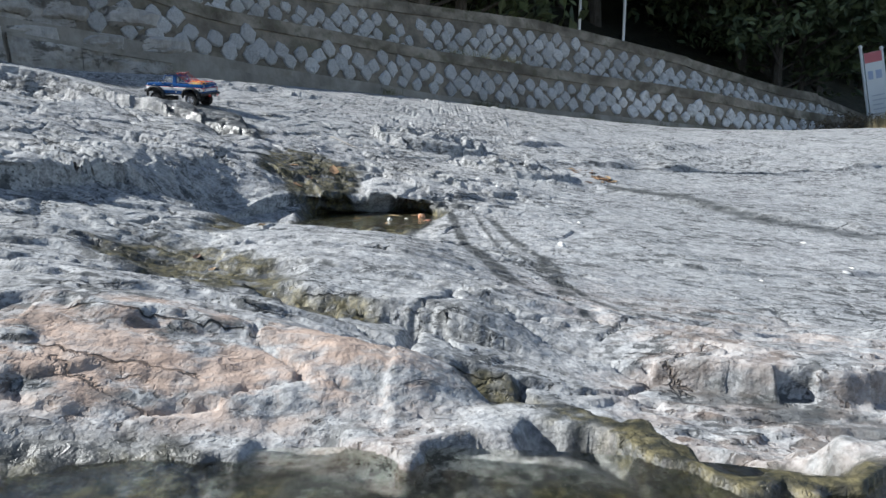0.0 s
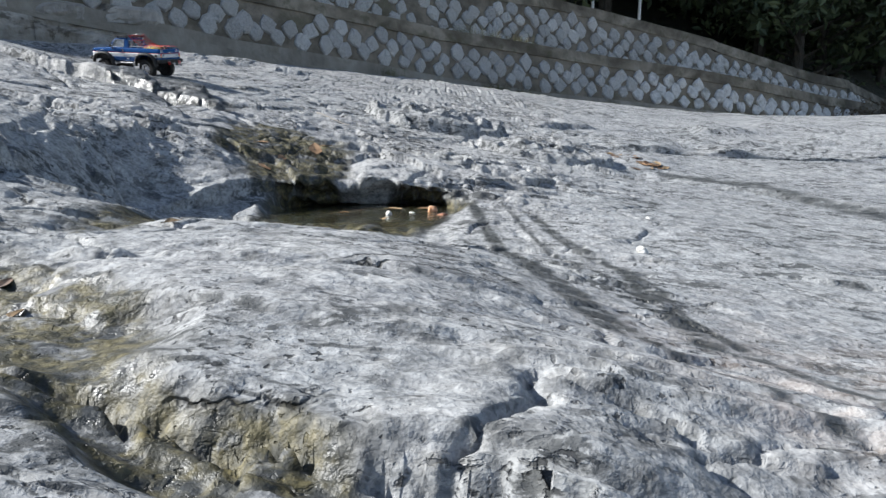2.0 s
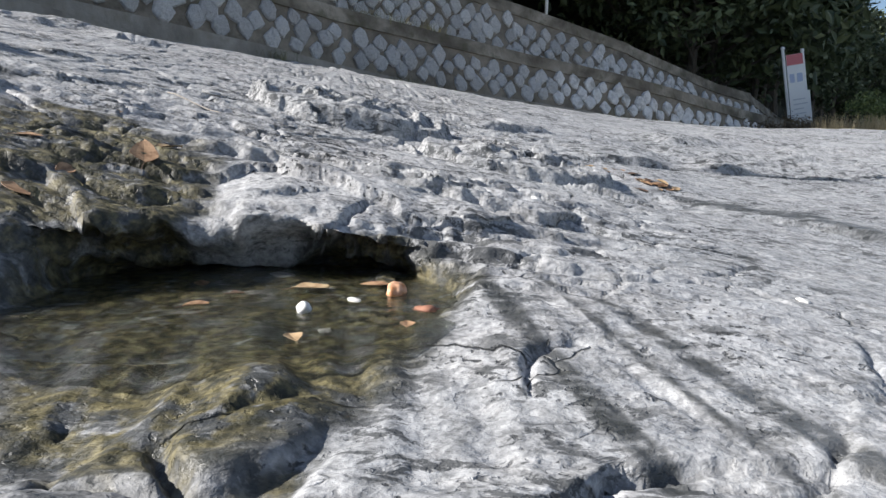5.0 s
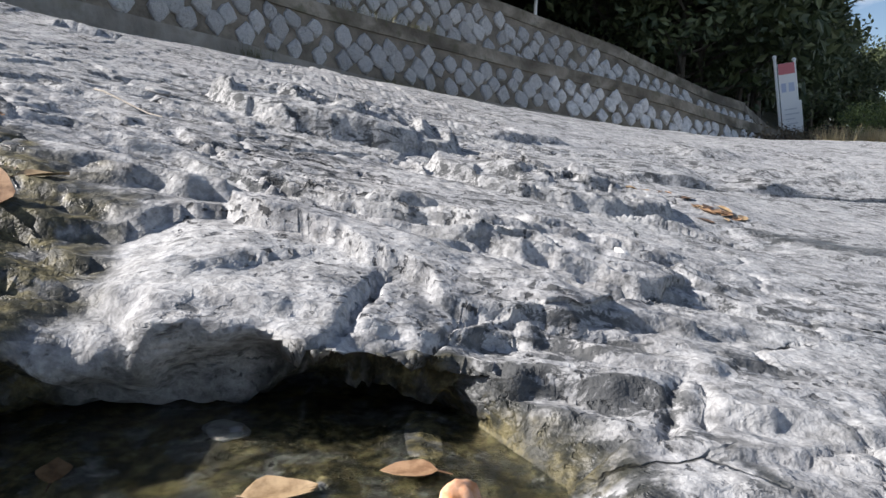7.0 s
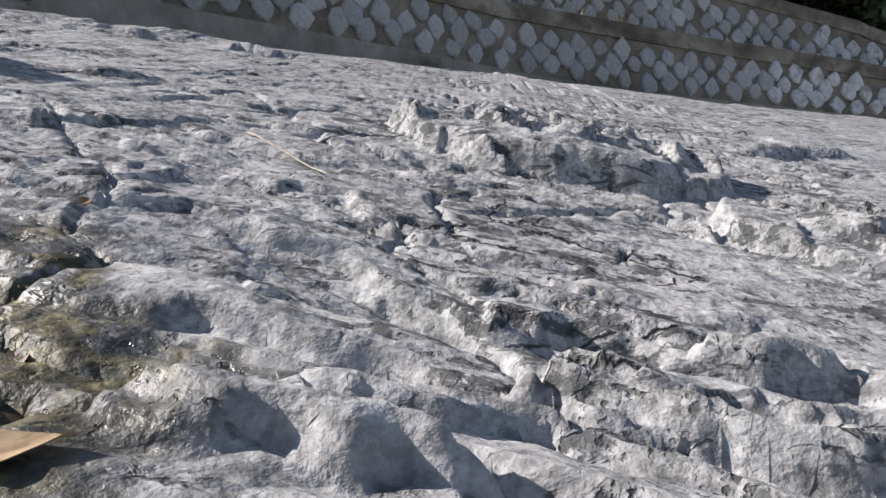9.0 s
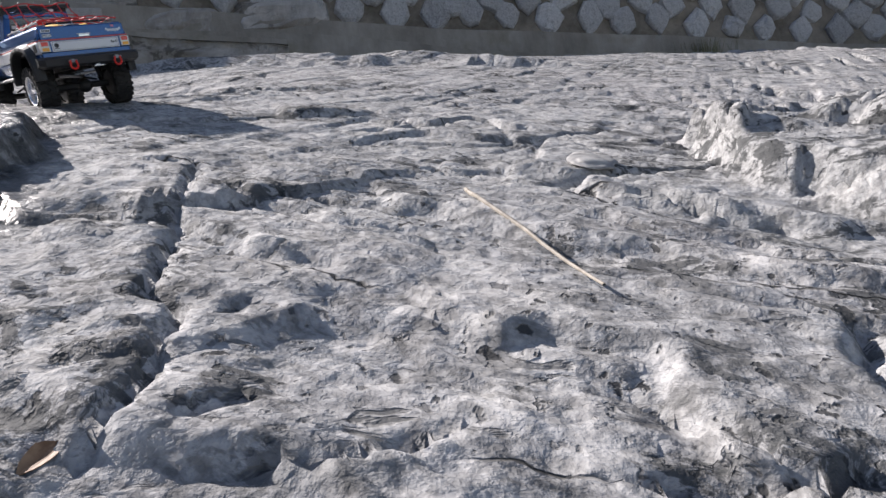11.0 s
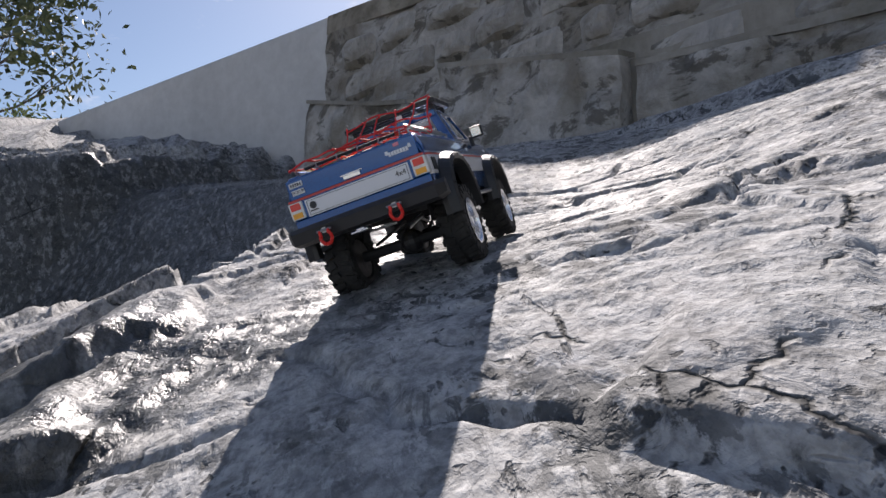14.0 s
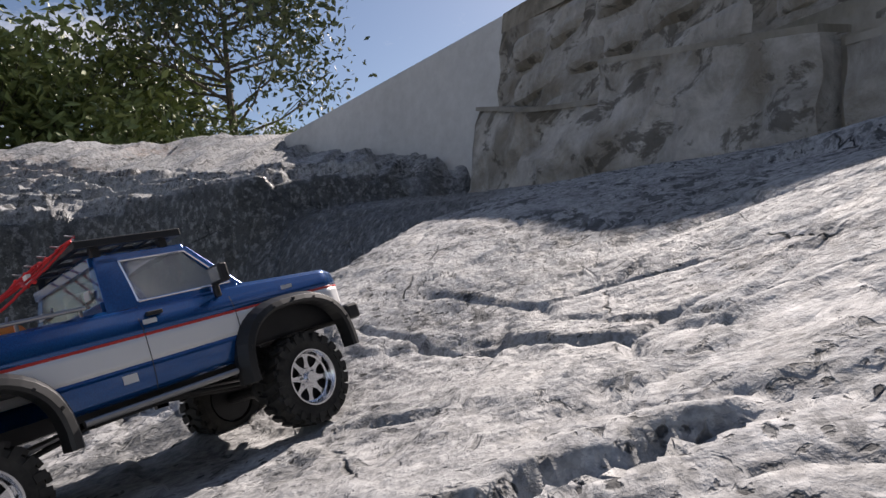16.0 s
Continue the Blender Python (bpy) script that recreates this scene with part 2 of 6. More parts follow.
masonry = material("rough_masonry", (0.3, 0.27, 0.23), 0.92)
k = Nodes(masonry)
v = k.coords()
c = k.ramp(k.random(), (0.0, (0.34, 0.315, 0.285)), (0.5, (0.46, 0.43, 0.385)), (1.0, (0.58, 0.55, 0.51)))
c = k.mix(0.6, c, k.ramp(k.noise(v, 4.5, 8, 0.7, 0.5), (0.34, (0.18, 0.165, 0.14)), (0.5, (0.44, 0.41, 0.37)), (0.68, (0.70, 0.67, 0.62))))
c = k.mix(k.ramp(k.noise(v, 1.8, 6, 0.6), (0.46, 0.0), (0.62, 0.65)), c, (0.16, 0.128, 0.08))
c = k.mix(k.ramp(k.noise(k.coords((2.2, 2.2, 3.2)), 1.4, 7, 0.7, 0.6), (0.53, 0.0), (0.58, 0.7)), c, (0.07, 0.06, 0.045))
k.set(Base_Color=c)
k.bump(k.noise(v, 14, 10, 0.72), 0.9, 0.04)

water = material("water", (1, 1, 1), 0.03)
k = Nodes(water)
k.set(IOR=1.333, Transmission_Weight=1.0, Base_Color=k.ramp(k.noise(k.coords(), 3), (0.4, (0.80, 0.82, 0.74)), (0.6, (0.9, 0.92, 0.86))))
k.bump(k.noise(k.coords((1, 1.8, 1), (0, 0, 25)), 34, 4, 0.6, 0.8), 0.35, 0.004)


# ---- terrain ----
# -- terrain begin
def scatter(a, b, seed):
    """A random number from 0 to 1 for each cell."""
    n = a * np.uint32(374761393) + b * np.uint32(668265263) + np.uint32((seed * 974711) & 0xFFFFFFFF)
    n = (n ^ (n >> np.uint32(13))) * np.uint32(1274126177)
    n = (n ^ (n >> np.uint32(16))) * np.uint32(1103515245)
    return ((n >> np.uint32(9)) & np.uint32(0xFFFF)).astype(np.float32) / np.float32(65535.0)


def vnoise(x, y, seed):
    """Smooth value noise, 0 to 1."""
    xf, yf = np.floor(x), np.floor(y)
    fx, fy = x - xf, y - yf
    xi, yi = xf.astype(np.int32).astype(np.uint32), yf.astype(np.int32).astype(np.uint32)
    fx, fy = fx * fx * fx * (fx * (fx * 6 - 15) + 10), fy * fy * fy * (fy * (fy * 6 - 15) + 10)

    def h(a, b):
        return scatter(a, b, seed)

    top = h(xi, yi) * (1 - fx) + h(xi + np.uint32(1), yi) * fx
    low = h(xi, yi + np.uint32(1)) * (1 - fx) + h(xi + np.uint32(1), yi + np.uint32(1)) * fx
    return top * (1 - fy) + low * fy


def fbm(x, y, scale, octaves, seed, gain=0.5):
    """Fractal noise about 0, roughly -1 to 1; scale is the largest wave in metres."""
    out, amp, total = np.zeros_like(x), 1.0, 0.0
    x, y = x / scale, y / scale
    for o in range(octaves):
        out += amp * (2 * vnoise(x, y, seed + o) - 1)
        total += amp
        amp *= gain
        x, y = 0.8 * 2.03 * x - 0.6 * 2.03 * y + 7.1, 0.6 * 2.03 * x + 0.8 * 2.03 * y + 3.7
    return out / total


def facets(x, y, size, seed):
    """Broken rock: flat tilted facets that meet in sharp steps, about -1 to 1; and the distance to the facet's rim."""
    px, py = x / size, y / size
    xf, yf = np.floor(px), np.floor(py)

    def h(a, b, k):
        return scatter(a, b, seed + 31 * k)

    best, second, z = np.full(px.shape, 9.0), np.full(px.shape, 9.0), np.zeros_like(px)
    for i in (-1, 0, 1):
        for j in (-1, 0, 1):
            cx, cy = (xf + i).astype(np.int32).astype(np.uint32), (yf + j).astype(np.int32).astype(np.uint32)
            dx, dy = px - (xf + i) - h(cx, cy, 0), py - (yf + j) - h(cx, cy, 1)
            d = np.hypot(dx, dy)
            second = np.where(d < best, best, np.minimum(second, d))
            plane = h(cx, cy, 2) - 0.5 + 1.1 * (h(cx, cy, 3) - 0.5) * dx + 1.1 * (h(cx, cy, 4) - 0.5) * dy
            z = np.where(d < best, plane, z)
            best = np.minimum(best, d)
    return z, second - best


def smooth(a, b, x):
    t = np.clip((x - a) / (b - a), 0, 1)
    return t * t * (3 - 2 * t)


def near(x, y, cx, cy, rx, ry, turn=0.0):
    """Elliptic distance: 1 on the rim."""
    c, s = math.cos(radians(turn)), math.sin(radians(turn))
    u, v = (x - cx) * c + (y - cy) * s, -(x - cx) * s + (y - cy) * c
    return np.sqrt((u / rx) ** 2 + (v / ry) ** 2)


SLOPE = ((0, 0, 0.139), (0, 1, 0.467), (0, 2, 0.377), (0, 3, -0.081), (0, 4, -0.072), (1, 0, -0.656), (1, 1, -0.11), (1, 2, 0.102), (1, 3, 0.063), (2, 0, 0.344), (2, 1, -0.094), (2, 2, -0.23), (3, 0, 0.023), (3, 1, 0.203), (4, 0, -0.065))
# humps and hollows: x, y, half length, half width, turn, rise
HUMPS = (
    (-0.55, 1.25, 0.6, 0.3, -8, 0.09), (-0.12, 1.98, 0.45, 0.42, 20, 0.075), (-0.12, 2.5, 0.5, 0.36, 0, 0.05), (-0.05, 1.08, 0.2, 0.12, 0, 0.05), (-0.48, 0.72, 0.75, 0.25, 0, -0.10),
    (-2.5, 6.05, 0.7, 0.4, 10, -0.10), (-2.3, 5.62, 0.36, 0.3, 0, -0.06), (-3.6, 6.6, 0.9, 0.5, 10, -0.09), (1.65, 5.2, 0.25, 0.2, 0, 0.04),
    (-0.28, 3.08, 0.75, 0.40, 6, -0.085), (-0.92, 3.22, 0.50, 0.34, 8, -0.19), (0.45, 1.2, 0.5, 0.3, -20, -0.03), (0.95, 1.35, 0.35, 0.25, 20, 0.02),
    (-0.22, 3.60, 0.50, 0.22, 4, -0.06), (1.4, 4.75, 0.22, 0.2, 0, -0.05),
)
# raised beds of rock with a steep front: x, y, half length, half width, turn, rise
BEDS = (
    (0.10, 5.66, 0.58, 0.40, -6, 0.12), (0.82, 5.0, 0.50, 0.26, -6, 0.085), (-2.35, 4.9, 1.3, 0.17, -22, -0.16), (-3.7, 4.8, 1.3, 0.6, -18, -0.30),
)
# ledges: a line along the foot, the rise on its left, how far back the top runs out, overhang
LEDGES = (
    (((-1.9, 2.05), (-1.42, 2.45), (-1.3, 2.75), (-1.18, 3.02), (-1.06, 3.12)), 0.09, 0.8, 0.06),
    (((-0.98, 2.55), (-0.86, 2.82), (-0.76, 3.06), (-0.70, 3.14)), 0.03, 0.3, 0.03),
    (((0.05, 3.58), (0.1, 3.60), (0.33, 3.68), (0.5, 3.80), (0.66, 3.93), (0.86, 3.86)), 0.026, 0.5, 0.05),
    (((0.02, 3.84), (0.16, 3.88), (0.30, 3.98), (0.44, 3.97), (0.62, 4.06)), 0.025, 0.35, 0.04),
    (((-0.95, 4.3), (-1.2, 4.64), (-1.31, 4.84), (-1.40, 5.02), (-1.56, 5.17), (-2.0, 5.25)), 0.055, 0.34, 0.0),
    (((-1.35, 4.3), (-1.55, 4.72), (-1.72, 4.98), (-1.98, 5.10), (-2.4, 5.16)), 0.045, 0.5, 0.0),
    (((2.2, 5.75), (2.9, 5.85), (3.5, 5.88), (4.3, 6.1), (5.2, 6.4)), 0.06, 1.2, 0.04),
    (((-2.7, 5.9), (-2.1, 5.9), (-1.75, 5.93), (-1.84, 6.05), (-1.3, 6.3)), 0.010, 0.3, 0.01),
    (((-2.0, 5.2), (-1.66, 5.76), (-1.3, 5.95)), 0.008, 0.3, 0.01),
    (((0.9, 2.9), (1.5, 2.75), (2.2, 2.95), (3.0, 3.1)), 0.018, 0.6, 0.02),
    (((-3.9, 6.4), (-3.2, 6.7), (-2.5, 6.75), (-1.6, 7.1)), 0.05, 0.9, 0.03),
    (((0.9, 6.3), (1.6, 6.5), (2.6, 6.75), (4.0, 7.5)), 0.04, 0.9, 0.03),
    (((0.36, 1.40), (0.52, 1.36), (0.66, 1.33), (0.8, 1.29), (1.0, 1.27), (1.35, 1.32), (1.9, 1.5)), 0.07, 0.7, 0.02),
    (((1.5, 4.55), (2.1, 4.35), (2.6, 3.95), (3.4, 3.7)), 0.03, 0.8, 0.03),
    (((-1.55, 5.62), (-1.45, 5.66), (-1.34, 5.57), (-1.22, 5.62), (-1.02, 5.72)), 0.022, 0.25, 0.01),
)
# wet mossy hollows: x, y, half length, half width, turn, depth
HOLLOWS = (
    (-0.70, 2.78, 0.13, 0.42, -12, 0.03), (-0.66, 1.84, 0.38, 0.20, -35, 0.05), (-0.34, 1.58, 0.18, 0.075, -42, 0.04), (-0.18, 1.53, 0.10, 0.04, -28, 0.025),
    (-0.67, 3.87, 0.32, 0.52, 24, 0.03),
    (0.20, 1.10, 0.22, 0.10, -40, 0.05), (0.39, 0.91, 0.26, 0.14, -45, 0.05), (-0.40, 2.72, 0.22, 0.05, 8, 0.03),
)
# open fissures, each with a low step on its left: line, half width, depth
FISSURES = (
    (((-1.80, 6.0), (-1.88, 6.07), (-1.90, 6.14)), 0.010, 0.018), (((-2.12, 6.06), (-2.03, 6.1), (-2.09, 6.17)), 0.011, 0.018), (((-2.26, 6.14), (-2.14, 6.25)), 0.010, 0.016),
    (((-2.02, 6.07), (-1.98, 6.14), (-1.96, 6.22)), 0.010, 0.018), (((-1.63, 5.72), (-1.64, 5.82), (-1.66, 5.95)), 0.010, 0.018), (((-1.82, 5.86), (-1.74, 5.93)), 0.011, 0.02),
    (((-1.69, 5.91), (-1.76, 5.96), (-1.88, 6.05), (-1.94, 6.2)), 0.013, 0.03), (((-1.84, 5.97), (-1.77, 6.03), (-1.80, 6.14)), 0.010, 0.02), (((-2.14, 5.78), (-2.13, 5.92)), 0.012, 0.02),
    (((-0.70, 4.50), (-0.76, 4.61), (-0.84, 4.70), (-1.06, 4.95), (-1.2, 5.15)), 0.012, 0.03), (((-0.66, 4.55), (-0.57, 4.60), (-0.50, 4.68)), 0.010, 0.02), (((-0.45, 4.65), (-0.36, 4.68), (-0.26, 4.74)), 0.014, 0.035),
    (((-0.84, 4.60), (-0.78, 4.64)), 0.016, 0.03), (((-0.80, 4.70), (-0.75, 4.75)), 0.016, 0.03), (((-0.70, 4.55), (-0.66, 4.63)), 0.016, 0.035),
    (((-1.3, 5.8), (-1.12, 5.73)), 0.013, 0.025), (((-1.12, 5.52), (-0.92, 5.67)), 0.012, 0.022), (((-1.03, 4.82), (-1.07, 4.91), (-0.94, 4.98)), 0.012, 0.025),
    (((-1.15, 5.63), (-0.98, 5.63), (-0.91, 5.75), (-0.74, 5.71)), 0.016, 0.04), (((-0.88, 5.33), (-0.77, 5.32), (-0.68, 5.37)), 0.014, 0.035), (((-0.17, 3.6), (-0.13, 3.65), (-0.03, 3.74), (0.05, 3.79)), 0.013, 0.035),
    (((0.55, 4.22), (0.67, 4.12)), 0.016, 0.04), (((0.15, 3.54), (0.12, 3.40)), 0.009, 0.018), (((0.40, 3.53), (0.35, 3.43), (0.31, 3.36)), 0.010, 0.02), (((0.57, 3.43), (0.50, 3.35), (0.41, 3.26)), 0.010, 0.02),
    (((0.73, 3.53), (0.63, 3.42)), 0.010, 0.02), (((0.96, 3.87), (0.82, 3.72)), 0.010, 0.02), (((1.40, 3.0), (1.56, 3.04), (1.76, 2.97)), 0.013, 0.025), (((-0.02, 1.45), (0.11, 1.68), (0.28, 1.58)), 0.013, 0.025), (((0.42, 1.5), (0.66, 1.75), (0.9, 1.85)), 0.013, 0.022),
)
# pools: x, y, half length, half width, turn, level, depth
POOLS = (
    (-0.26, 3.34, 0.42, 0.30, 4, -0.028, 0.04), (-0.30, 0.45, 1.05, 0.39, 2, 0.015, 0.10),
)


def along(x, y, pts):
    """Signed distance to a line on the plan (positive on its left), and the distance to its nearer end."""
    best, sign = np.full(x.shape, 1e9), np.ones_like(x)
    for (ax, ay), (bx, by) in zip(pts[:-1], pts[1:]):
        dx, dy = bx - ax, by - ay
        t = np.clip(((x - ax) * dx + (y - ay) * dy) / (dx * dx + dy * dy), 0, 1)
        d = np.hypot(x - ax - t * dx, y - ay - t * dy)
        sd = np.where(dx * (y - ay) - dy * (x - ax) > 0, 1.0, -1.0)
        sign = np.where(d < best, sd, sign)
        best = np.minimum(best, d)
    ends = np.minimum(np.hypot(x - pts[0][0], y - pts[0][1]), np.hypot(x - pts[-1][0], y - pts[-1][1]))
    return best * sign, ends


def slide(x, y):
    """The rock from the middle pool on was laid out from another origin: the place there, and how much higher it lies."""
    r = smooth(2.95, 3.65, y)
    return x + 0.017 * r, y - 0.31 * r, 0.044 * r


def unslide(x, y):
    """The place on the plan of a point of the upper layout."""
    far = y
    for _ in range(12):
        far = y + 0.31 * float(smooth(2.95, 3.65, np.array(far)))
    return x - 0.017 * (far - y) / 0.31, far


def lie(x, y):
    """The rock's height without its fine relief."""
    cx, cy = np.clip(x, -9.0, 7.0), np.clip(y, -3.0, 10.5)
    z = sum(v * (cx / 4) ** i * ((cy - 4) / 4) ** j for i, j, v in SLOPE)
    for hx, hy, rx, ry, turn, rise in HUMPS:
        z = z + rise * np.exp(-1.2 * near(x, y, hx, hy, rx, ry, turn) ** 2)
    jag, _ = facets(x + 0.03 * fbm(x, y, 0.1, 3, 27), y, 0.11, 29)
    blocky, _ = facets(x + 0.04 * fbm(x, y, 0.2, 3, 25), y, 0.3, 28)
    wob = 0.14 * fbm(x, y, 0.5, 5, 31) + 0.13 * blocky + 0.03 * jag
    for hx, hy, rx, ry, turn, rise in BEDS:
        r = near(x, y, hx, hy, rx, ry, turn) + wob
        z = z + rise * ((0.55 + 0.5 * blocky) * (1 - smooth(0.93, 1.0, r)) + (0.45 + 0.5 * jag) * (1 - smooth(0.5, 0.66, r + 0.25 * blocky + 0.12 * jag)))
    edge = 0.07 * fbm(x, y, 0.4, 5, 35) + 0.035 * jag
    for pts, rise, run, over in LEDGES:
        d, ends = along(x, y, pts)
        uneven = 1.0 if rise > 0.06 else 0.25 + 0.75 * smooth(-0.15, 0.2, fbm(x, y, 0.6, 3, 39))
        z = z + rise * uneven * smooth(0, 0.03, d + edge) * (1 - smooth(0.25 * run, run, d)) * smooth(0, 0.35, ends)
    return z


def relief(u, v, x, y, rough, wild, beds=1.0):
    """Broken slabs: tilted flat pieces, long broken-off steps of several sizes, and open joints."""
    wx, wy = u + 0.05 * fbm(x, y, 0.2, 4, 33), v + 0.05 * fbm(x, y, 0.2, 4, 37)
    some = smooth(-0.2, 0.3, fbm(x, y, 0.7, 3, 43))
    f0, r0 = facets(wx * 0.5, wy, 0.5, 191)
    f1, r1 = facets(wx * 0.5, wy, 0.21, 201)
    f2, r2 = facets(wx * 0.45, wy, 0.085, 211)
    f3, r3 = facets(wx * 0.5, wy, 0.036, 221)
    z = rough * ((0.018 + 0.012 * wild) * f0 + (0.013 + 0.02 * wild) * f1 + (0.007 + 0.018 * wild) * some * f2 + (0.005 + 0.008 * wild) * some * f3)
    # steps broken off along the grain, their steep sides all one way
    for size, rise, seed in ((0.26, 0.018, 5), (0.11, 0.011, 305), (0.048, 0.005, 405)):
        bed = (v + 1.3 * size * fbm(u * 0.6, v, 3.5 * size, 4, seed) + 0.3 * size * fbm(u, v, 0.8 * size, 3, seed + 4, 0.6)) / size
        step = bed - np.floor(bed)
        along_it = smooth(-0.05, 0.22, fbm(u * 0.45, v, 2.2 * size, 3, seed + 12))
        z = z + beds * rough * along_it * rise * (1 + 1.2 * wild) * (np.where(step < 0.07, step / 0.07, (1 - step) / 0.93) - 0.5)
    z = z - rough * 0.03 * (1 - smooth(0, 0.035, r0)) * smooth(-0.08, 0.12, fbm(x, y, 0.5, 2, 47))
    z = z - (0.15 + 0.85 * rough) * 0.018 * (1 - smooth(0, 0.06, r1)) * smooth(0.02, 0.2, fbm(x, y, 0.35, 2, 49))
    return z + rough * (0.013 * fbm(u * 0.6, v, 0.42, 4, 41) + 0.003 * fbm(u * 0.5, v, 0.09, 4, 51, 0.65))


def flag_joints(x, y):
    """Joints between the flat flags beside the middle pool: 1 in the joint."""
    _, rim = facets(x * 0.75 + 0.05 * fbm(x, y, 0.2, 4, 401), y + 0.05 * fbm(x, y, 0.2, 4, 403), 0.17, 407)
    there = 1 - smooth(0.75, 1.1, near(x, y, -0.50, 3.0, 0.40, 0.34, -10) + 0.2 * fbm(x, y, 0.3, 3, 409))
    return (1 - smooth(0.06, 0.20, rim)) * there


def height(x, y):
    x, y, up = slide(x, y)
    z = lie(x, y)
    calm = smooth(0.1, 1.2, x - 0.25 * (y - 3)) * smooth(1.2, 2.4, y) * (1 - 0.7 * smooth(5.4, 7.0, y))  # the smooth blue slab
    calm = np.maximum(calm, 0.75 * (1 - smooth(0.6, 1.15, near(x, y, -0.02, 2.3, 0.55, 0.62, 0))))  # the worn hump before the pool
    rough = 1 - 0.72 * calm
    wild = np.zeros_like(x)  # where the rock is broken up
    for wx0, wy0, rx, ry in ((-0.15, 4.0, 0.8, 0.5), (-1.5, 3.2, 0.5, 0.7), (-6.0, 2.5, 3.0, 2.5), (1.3, 4.9, 0.5, 0.3), (3.5, 6.6, 1.6, 0.7)):
        wild = np.maximum(wild, 1 - smooth(0.7, 1.3, near(x, y, wx0, wy0, rx, ry)))
    # the grain of the rock runs across the slope below and turns up it above
    turned = smooth(4.9, 5.6, y - 0.35 * (x + 1)) * smooth(0.2, 0.9, -x)
    lower, upper = (math.cos(radians(-8)), math.sin(radians(-8))), (math.cos(radians(68)), math.sin(radians(68)))
    for here, weight, (c, d), shift, much, beds in ((turned < 1, 1 - turned, lower, 0, 1.0, 1.0), (turned > 0, turned, upper, 9, 0.5, 0.75)):
        if here.any():
            px, py = x[here], y[here]
            z[here] += weight[here] * relief(px * c + py * d + shift, py * c - px * d, px, py, much * rough[here], wild[here], beds)
    z = z + (0.4 + 0.6 * rough) * (0.0028 * fbm(x, y, 0.03, 3, 61, 0.75) + 0.002 * np.abs(fbm(x, y, 0.07, 3, 63, 0.6)))
    jx, jy = x + 0.035 * fbm(x, y, 0.10, 4, 141), y + 0.035 * fbm(x, y, 0.10, 4, 143)
    for pts, w, depth in FISSURES:
        d, ends = along(jx, jy, pts)
        w, depth = 0.65 * w, 0.55 * depth
        taper = smooth(0, 0.06, ends)
        z = z - depth * (1 - smooth(0.35 * w, w, np.abs(d))) * taper + 0.25 * depth * smooth(0, w, d) * (1 - smooth(0.02, 0.12, d)) * taper
    for hx, hy, rx, ry, turn, depth in HOLLOWS:
        z = z - depth * (1 - smooth(0.5, 1.2, near(x, y, hx, hy, rx, ry, turn) + 0.3 * fbm(x, y, 0.2, 3, 89)))
    z = z - 0.03 * flag_joints(x, y)
    for px, py, rx, ry, turn, level, depth in POOLS:
        r = near(x, y, px, py, rx, ry, turn) + (0.12 + 0.42 * (1 - smooth(3.1, 3.3, y))) * fbm(x, y, 0.24, 4, 91)
        floor = level - depth * (1 - r) + 0.03 * fbm(x, y, 0.13, 4, 95)
        soft = 0.05 + 0.3 * (depth < 0.05) * (1 - smooth(3.15, 3.3, y)) + 0.12 * (depth > 0.05)
        inside = 1 - smooth(0.95 - soft, 1.05 + 0.5 * soft, r)
        z = z * (1 - inside) + np.minimum(z, floor) * inside
        rim = smooth(0.96, 1.04, r) * (1 - smooth(1.15, 1.5, r)) * (depth > 0.05)
        z = np.where(rim > 0, np.maximum(z, z * (1 - rim) + (level + 0.012) * rim), z)
    return z + up
# -- terrain end


def graded(lo, hi, fine_lo, fine_hi, step, grow=1.07):
    out = list(np.arange(fine_lo, fine_hi, step))
    d, p = step, out[-1]
    while p < hi:
        d *= grow
        p += d
        out.append(min(p, hi))
    d, p = step, out[0]
    while p > lo:
        d *= grow
        p -= d
        out.insert(0, max(p, lo))
    return np.array(out)


def sheet(name, gx, gy, gz, mat, attrs=None):
    """A mesh over a grid of points."""
    nx, ny = gx.shape[1], gx.shape[0]
    me = bpy.data.meshes.new(name)
    co = np.stack([gx, gy, gz], -1).reshape(-1, 3).astype(np.float32)
    a = (np.arange(ny - 1)[:, None] * nx + np.arange(nx - 1)[None]).ravel()
    quads = np.stack([a, a + 1, a + nx + 1, a + nx], 1).astype(np.int32)
    me.vertices.add(len(co))
    me.vertices.foreach_set("co", co.ravel())
    me.loops.add(quads.size)
    me.loops.foreach_set("vertex_index", quads.ravel())
    me.polygons.add(len(quads))
    me.polygons.foreach_set("loop_start", np.arange(0, quads.size, 4, dtype=np.int32))
    me.update(calc_edges=True)
    me.polygons.foreach_set("use_smooth", np.ones(len(quads), dtype=bool))
    for key, val in (attrs or {}).items():
        me.attributes.new(key, "FLOAT", "POINT").data.foreach_set("value", val.astype(np.float32).ravel())
    me.materials.append(mat)
    return new(name, me)


# the foot of the retaining wall, as a line on the plan
FOOT = ((-6.86, 5.33), (-4.01, 8.0), (-1.6, 9.43), (0.45, 10.66), (3.34, 11.66), (6.11, 12.32), (10.0, 13.88), (14.44, 17.65))


